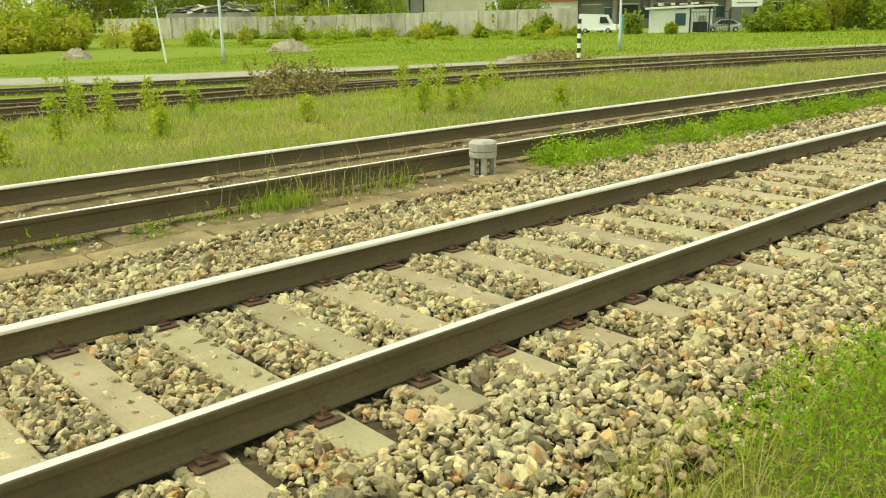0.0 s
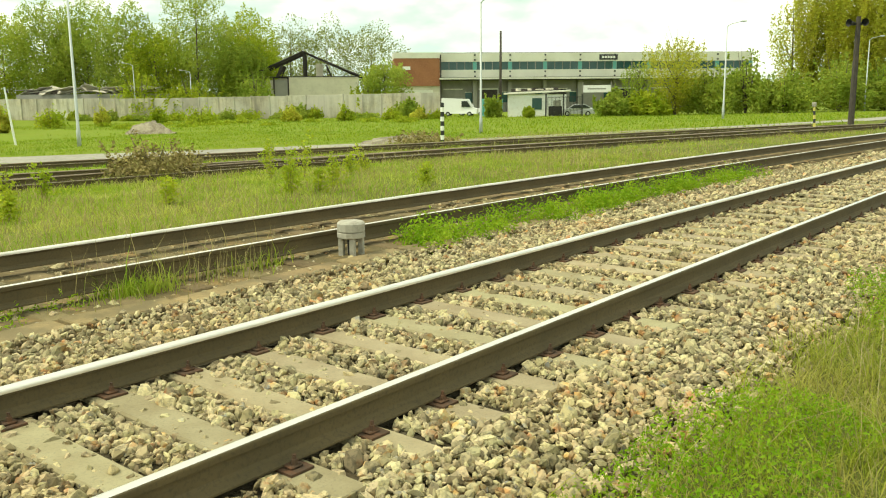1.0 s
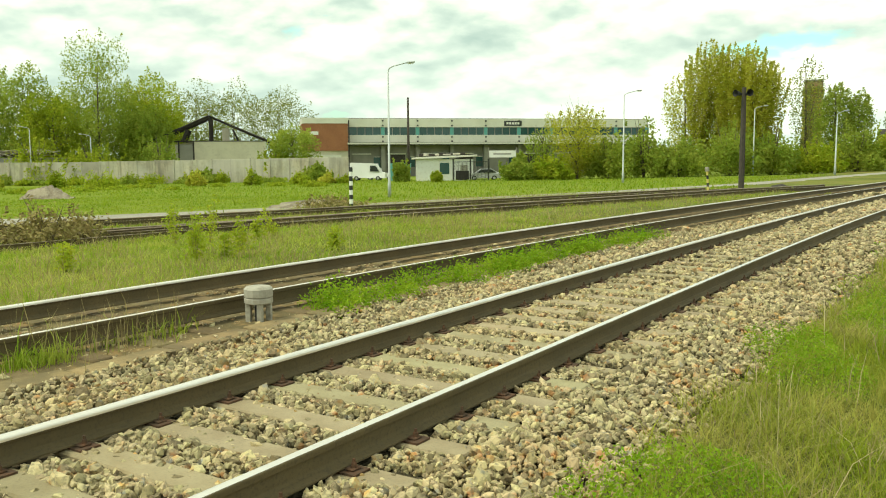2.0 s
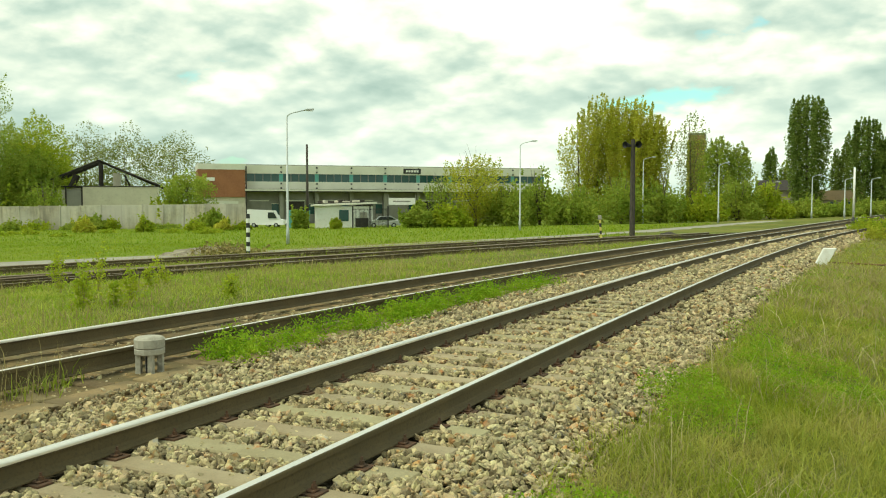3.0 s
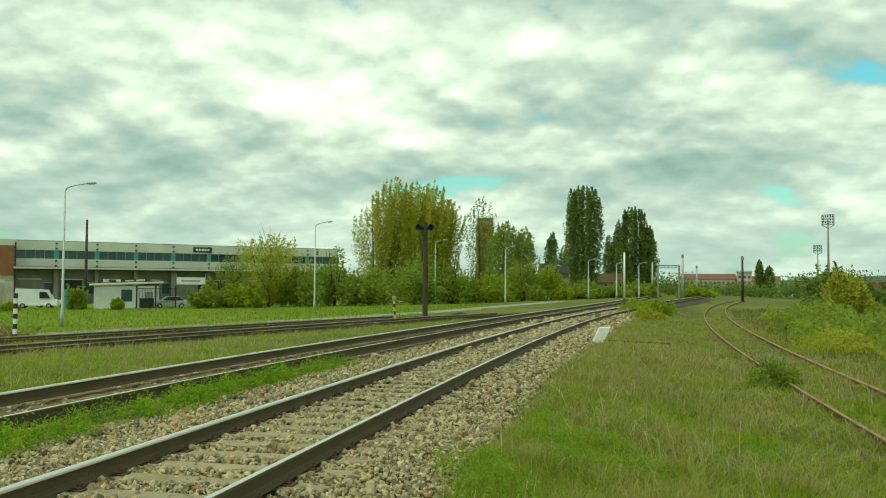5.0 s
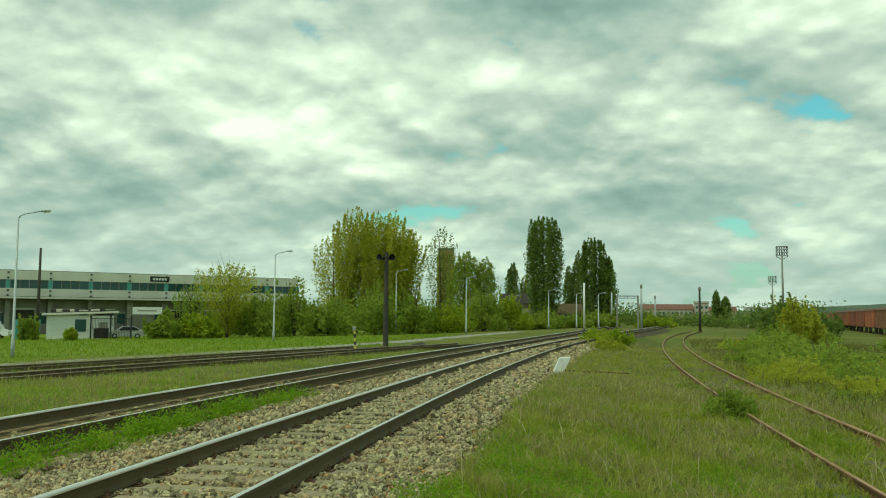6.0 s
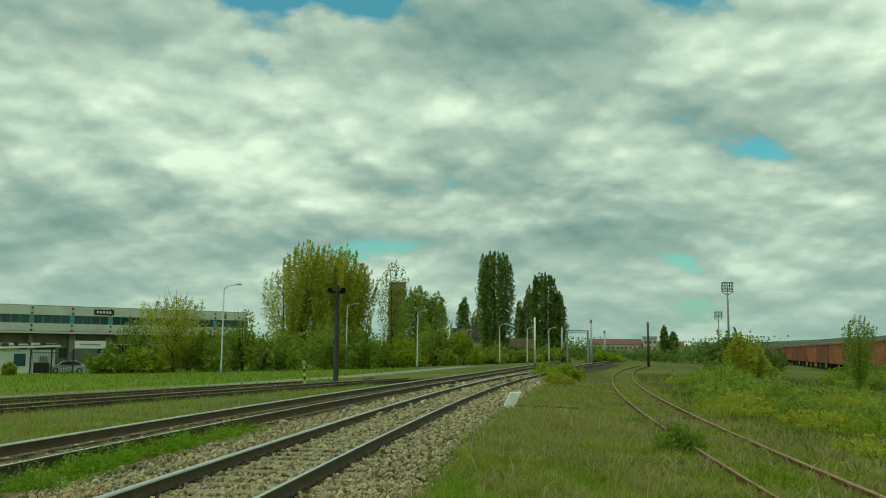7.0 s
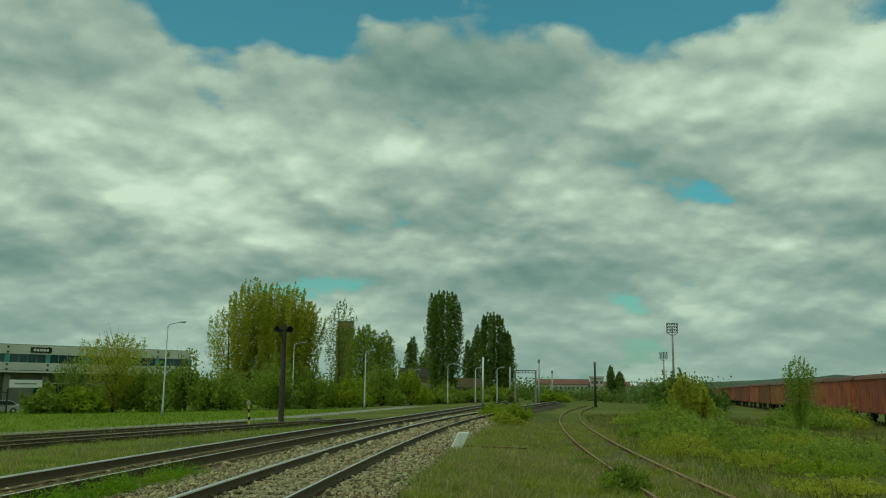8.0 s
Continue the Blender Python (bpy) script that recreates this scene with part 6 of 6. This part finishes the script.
# ---- distance ----
def far_hill():
    rng = np.random.default_rng(5)
    v, f = [], []
    n = 160
    for i in range(n):
        a = radians(-75 + 150 * i / (n - 1))
        h = 22 + 4 * math.sin(i * 0.11 + 2) + 2.5 * math.sin(i * 0.31) + 1.3 * rng.normal()
        h *= 0.25 + 0.75 * max(0.0, min(1.0, (math.degrees(a) - 4) / 14)) if a > -0.2 else 0.3
        for q, (r, z) in enumerate(((1150, -3), (1200, h * 0.6), (1300, h), (1500, h * 0.8))):
            v.append((r * math.sin(a), r * math.cos(a), z - 1.5))
    for i in range(n - 1):
        for q in range(3):
            f.append((i * 4 + q, (i + 1) * 4 + q, (i + 1) * 4 + q + 1, i * 4 + q + 1))
    ob = raw("backdrop", v, f, M_HILL, smooth=True)
    tagged(ob, "low wooded hills on the horizon", "hills", kind="structure")
    rnd = random.Random(6)
    for k in range(26):
        a = radians(rnd.uniform(14, 30))
        r = rnd.uniform(1020, 1120)
        x, y = r * math.sin(a), r * math.cos(a)
        h = tagged(part("house", box(-rnd.uniform(4, 9), -5, -2, rnd.uniform(4, 9), 5, rnd.uniform(7, 17)), M_FARWALL if k % 2 else M_WHITE), "small pale building on the far hillside", "house")
        h.matrix_world = pose(x, y, -2.0, 0, 0, rnd.uniform(-20, 20))


far_hill()


def far_woods():
    """Low belts of trees that close the view between the nearer things."""
    rng = np.random.default_rng(17)
    pts = []
    for x0, y0, x1, y1, h, k in ((10, 200, 60, 210, 3.4, 70), (44, 198, 58, 203, 6.5, 40), (60, 330, 150, 320, 5.0, 90), (60, 150, 120, 330, 2.5, 60), (-170, 60, -140, 140, 13, 120), (-60, 190, -20, 200, 7, 60), (-20, 180, 20, 190, 5, 50)):
        for _ in range(k):
            q = rng.random()
            x, y = x0 + (x1 - x0) * q + rng.normal() * 2, y0 + (y1 - y0) * q + rng.normal() * 2
            hh = h * rng.uniform(0.6, 1.1)
            c = np.clip(rng.normal(size=(90, 3)), -1.7, 1.7) * np.array([2.0, 2.0, hh * 0.24]) + np.array([x, y, float(ground_z(x, y)) + hh * 0.5])
            c[:, 2] = np.maximum(c[:, 2], float(ground_z(x, y)))
            pts.append(c)
    v, f = leaves(np.concatenate(pts), 0.32, rng)
    tagged(raw("far_woods", v, f, L_DARK), "belt of far-off green trees and scrub", "woods", kind="stuff")


far_woods()


# ---- cable trough beside the second track ----
def cable_trough():
    t = thing("cable_trough", (0, 0, 0), "line of worn concrete cable trough covers in the clay", "cable trough", kind="structure")
    cover = mesh_of("trough_cover", box(-0.17, -0.46, -0.06, 0.17, 0.46, 0.0, 0.012), M_COVER)
    rnd = random.Random(12)
    for i in range(9):
        y = 1.9 + i * 0.96
        o = new("trough_cover", cover)
        o.parent = t
        o.matrix_local = pose(float(x_second(y)) + 0.66 + rnd.uniform(-0.02, 0.02), y, -0.072 + rnd.uniform(-0.012, 0.01), rnd.uniform(-1.5, 1.5), rnd.uniform(-2.5, 2.5), -2 + rnd.uniform(-3, 3))


M_COVER = material("worn_trough_cover", (0.29, 0.215, 0.11), 0.9, spots=[(2.2, 0.42, 0.60, (0.17, 0.135, 0.075), 0.95), (30, 0.5, 0.7, (0.16, 0.12, 0.07), 0.6)], bump=0.3, bump_scale=40, per="object", per_amount=0.15, space="World", spec=0.15)
cable_trough()


# ---- herbs and weeds near the tracks ----
def herbs(name, centres, mat, label, seed, leaf=0.022, per=90, tall=0.16):
    rng = np.random.default_rng(seed)
    pts = []
    for x, y, r in centres:
        k = int(per * (r / 0.25) ** 1.5)
        a, q = rng.uniform(0, 6.283, k), np.sqrt(rng.random(k)) * r
        px, py = x + q * np.cos(a), y + q * np.sin(a)
        z = surface_z(px, py) - 0.02 + tall * rng.random(k) * (1.1 - q / r * 0.7)
        pts.append(np.stack([px, py, z], 1))
    v, f = leaves(np.concatenate(pts), leaf, rng, 0.5, 0.34)
    tagged(raw(name, v, f, mat), label, "weeds", kind="stuff")


def tall_weed(at, h, seed):
    """A loose bunch of upright stalks with short leafy side shoots."""
    rng = np.random.default_rng(seed)
    t = thing("weed", (at[0], at[1], float(ground_z(*at)) - 0.03), "tall leggy yellow-green weed beside the yard track", "weed")
    bm, pts = bmesh.new(), []
    for i in range(4):
        a, d, hh = rng.uniform(0, 6.283), h * rng.uniform(0.04, 0.22), h * rng.uniform(0.55, 1.0)
        tip = Vector((d * math.cos(a), d * math.sin(a), hh))
        base = Vector((tip.x * 0.03, tip.y * 0.03, -0.02))
        st = tube([base, base.lerp(tip, 0.5) + Vector((0, 0, 0.03)), tip], [0.008, 0.006, 0.002], 4)
        me = bpy.data.meshes.new("tmp"); st.to_mesh(me); st.free(); bm.from_mesh(me); bpy.data.meshes.remove(me)
        for f in rng.uniform(0.15, 1.0, 16):
            pts.append(np.array(base.lerp(tip, float(f))) + rng.normal(size=(5, 3)) * np.array([0.075, 0.075, 0.03]) * (1.2 - 0.6 * f))
    part("branchwork", bm, M_TWIG, t)
    v, f = leaves(np.maximum(np.concatenate(pts), [[-9, -9, 0.03]]), 0.034, rng)
    raw("foliage", v, f, L_FRESH, t)


def build_herbs():
    rng = np.random.default_rng(31)
    strip = []
    for _ in range(150):
        y = rng.uniform(7.4, 17.5)
        wid = 0.42 if y < 13 else 0.26
        strip.append((float(x_second(y)) + 0.45 + rng.normal() * wid * 0.6, y, rng.uniform(0.1, 0.24)))
    herbs("track_weeds", strip, M_HERB, "bright green leafy weeds between the two tracks", 1, 0.026, 210, 0.36)
    herbs("clay_weeds", [(-6.5, 3.6, 0.22), (-6.75, 3.2, 0.2), (-6.6, 4.0, 0.15), (-6.3, 3.0, 0.2), (-6.9, 2.6, 0.25), (-6.75, 3.3, 0.24), (-6.65, 2.2, 0.3), (-6.9, 1.6, 0.3)], M_HERB, "small green weeds in the dry clay", 2, 0.02, 170, 0.2)
    p = np.concatenate([scatter(n, x0, x1, y0, y1, rng, lambda x, y: (x > x_main(y) + verge_edge(y) - 0.06) & (herb_patch(x, y) > 0)) for n, x0, x1, y0, y1 in ((90000, -3, 2.5, 0.9, 4.5), (130000, -2.2, 3, 4.5, 11), (50000, -1.6, 4.5, 11, 22))])
    p[:, 2] += 0.02 + rng.random(len(p)) * (0.06 + 0.16 * np.clip(herb_patch(p[:, 0], p[:, 1]) * 2.2, 0, 1))
    v, f = leaves(p, 0.0125, rng, 0.5, 0.42)
    tagged(raw("verge_weeds", v, f, M_HERB), "leafy bright green weeds in patches along the grass verge", "weeds", kind="stuff")
    herbs("verge_weeds_far", [(rng.uniform(-0.9, 4.5), rng.uniform(9.5, 26), rng.uniform(0.2, 0.5)) for _ in range(60)], M_HERB, "patches of green weeds in the grass verge", 4, 0.03, 60, 0.14)
    for k, (x, y, h) in enumerate([(-10.4, 9.9, 0.95), (-10.6, 11.2, 0.75), (-10.2, 10.4, 0.55), (-13.2, 6.6, 0.8), (-12.6, 4.8, 1.0), (-13.3, 5.8, 0.9), (-11.8, 11.3, 0.7), (-10.8, 3.4, 0.7), (-11.6, 8.4, 0.5), (-12.4, 13.6, 0.6), (-14.5, 4.0, 0.9), (-9.6, 12.6, 0.45), (-18.6, 7.4, 1.3), (-18.2, 7.9, 1.0), (-17.2, 8.3, 0.9), (-14.2, 13.0, 1.1), (-13.4, 13.2, 1.25), (-12.9, 14.6, 0.8), (-16.2, 6.6, 0.8), (-15.0, 8.2, 0.7), (-12.0, 6.0, 0.6)]):
        tall_weed((x, y), h, 710 + k)
    rough = [(float(yard_line(y, YARD_C)) + rng.uniform(-8, 4), y, rng.uniform(0.2, 0.5)) for y in rng.uniform(4, 40, 90)]
    herbs("yard_weeds_low", rough, L_FRESH, "low green weeds among the yard tracks", 6, 0.035, 45, 0.22)
    between = []
    for _ in range(150):
        y = rng.uniform(7, 60)
        between.append((float(x_siding(y)) + rng.uniform(-0.9, 2.4), y, rng.uniform(0.15, 0.42)))
    herbs("siding_weeds", between, L_OLIVE, "low olive weeds growing through the siding track", 8, 0.026, 70, 0.15)
    tuft = np.concatenate([np.stack([rng.normal(-6.45, 0.12, 420), rng.normal(4.3, 0.22, 420), np.full(420, -0.1)], 1), np.stack([rng.normal(-6.5, 0.15, 160), rng.normal(5.6, 0.3, 160), np.full(160, -0.1)], 1)])
    build_blades("clay_grass", tuft, 0.15, 0.0035, 1.2, M_GRASS, "thin grass tufts growing in the dry clay", "grass", 41)
    dry = np.stack([rng.normal(-6.55, 0.25, 160), rng.normal(4.8, 0.6, 160), np.full(160, -0.1)], 1)
    build_blades("clay_straw", dry, 0.34, 0.0025, 0.5, M_STRAW, "dry stalks standing in the clay", "grass", 42)


build_herbs()
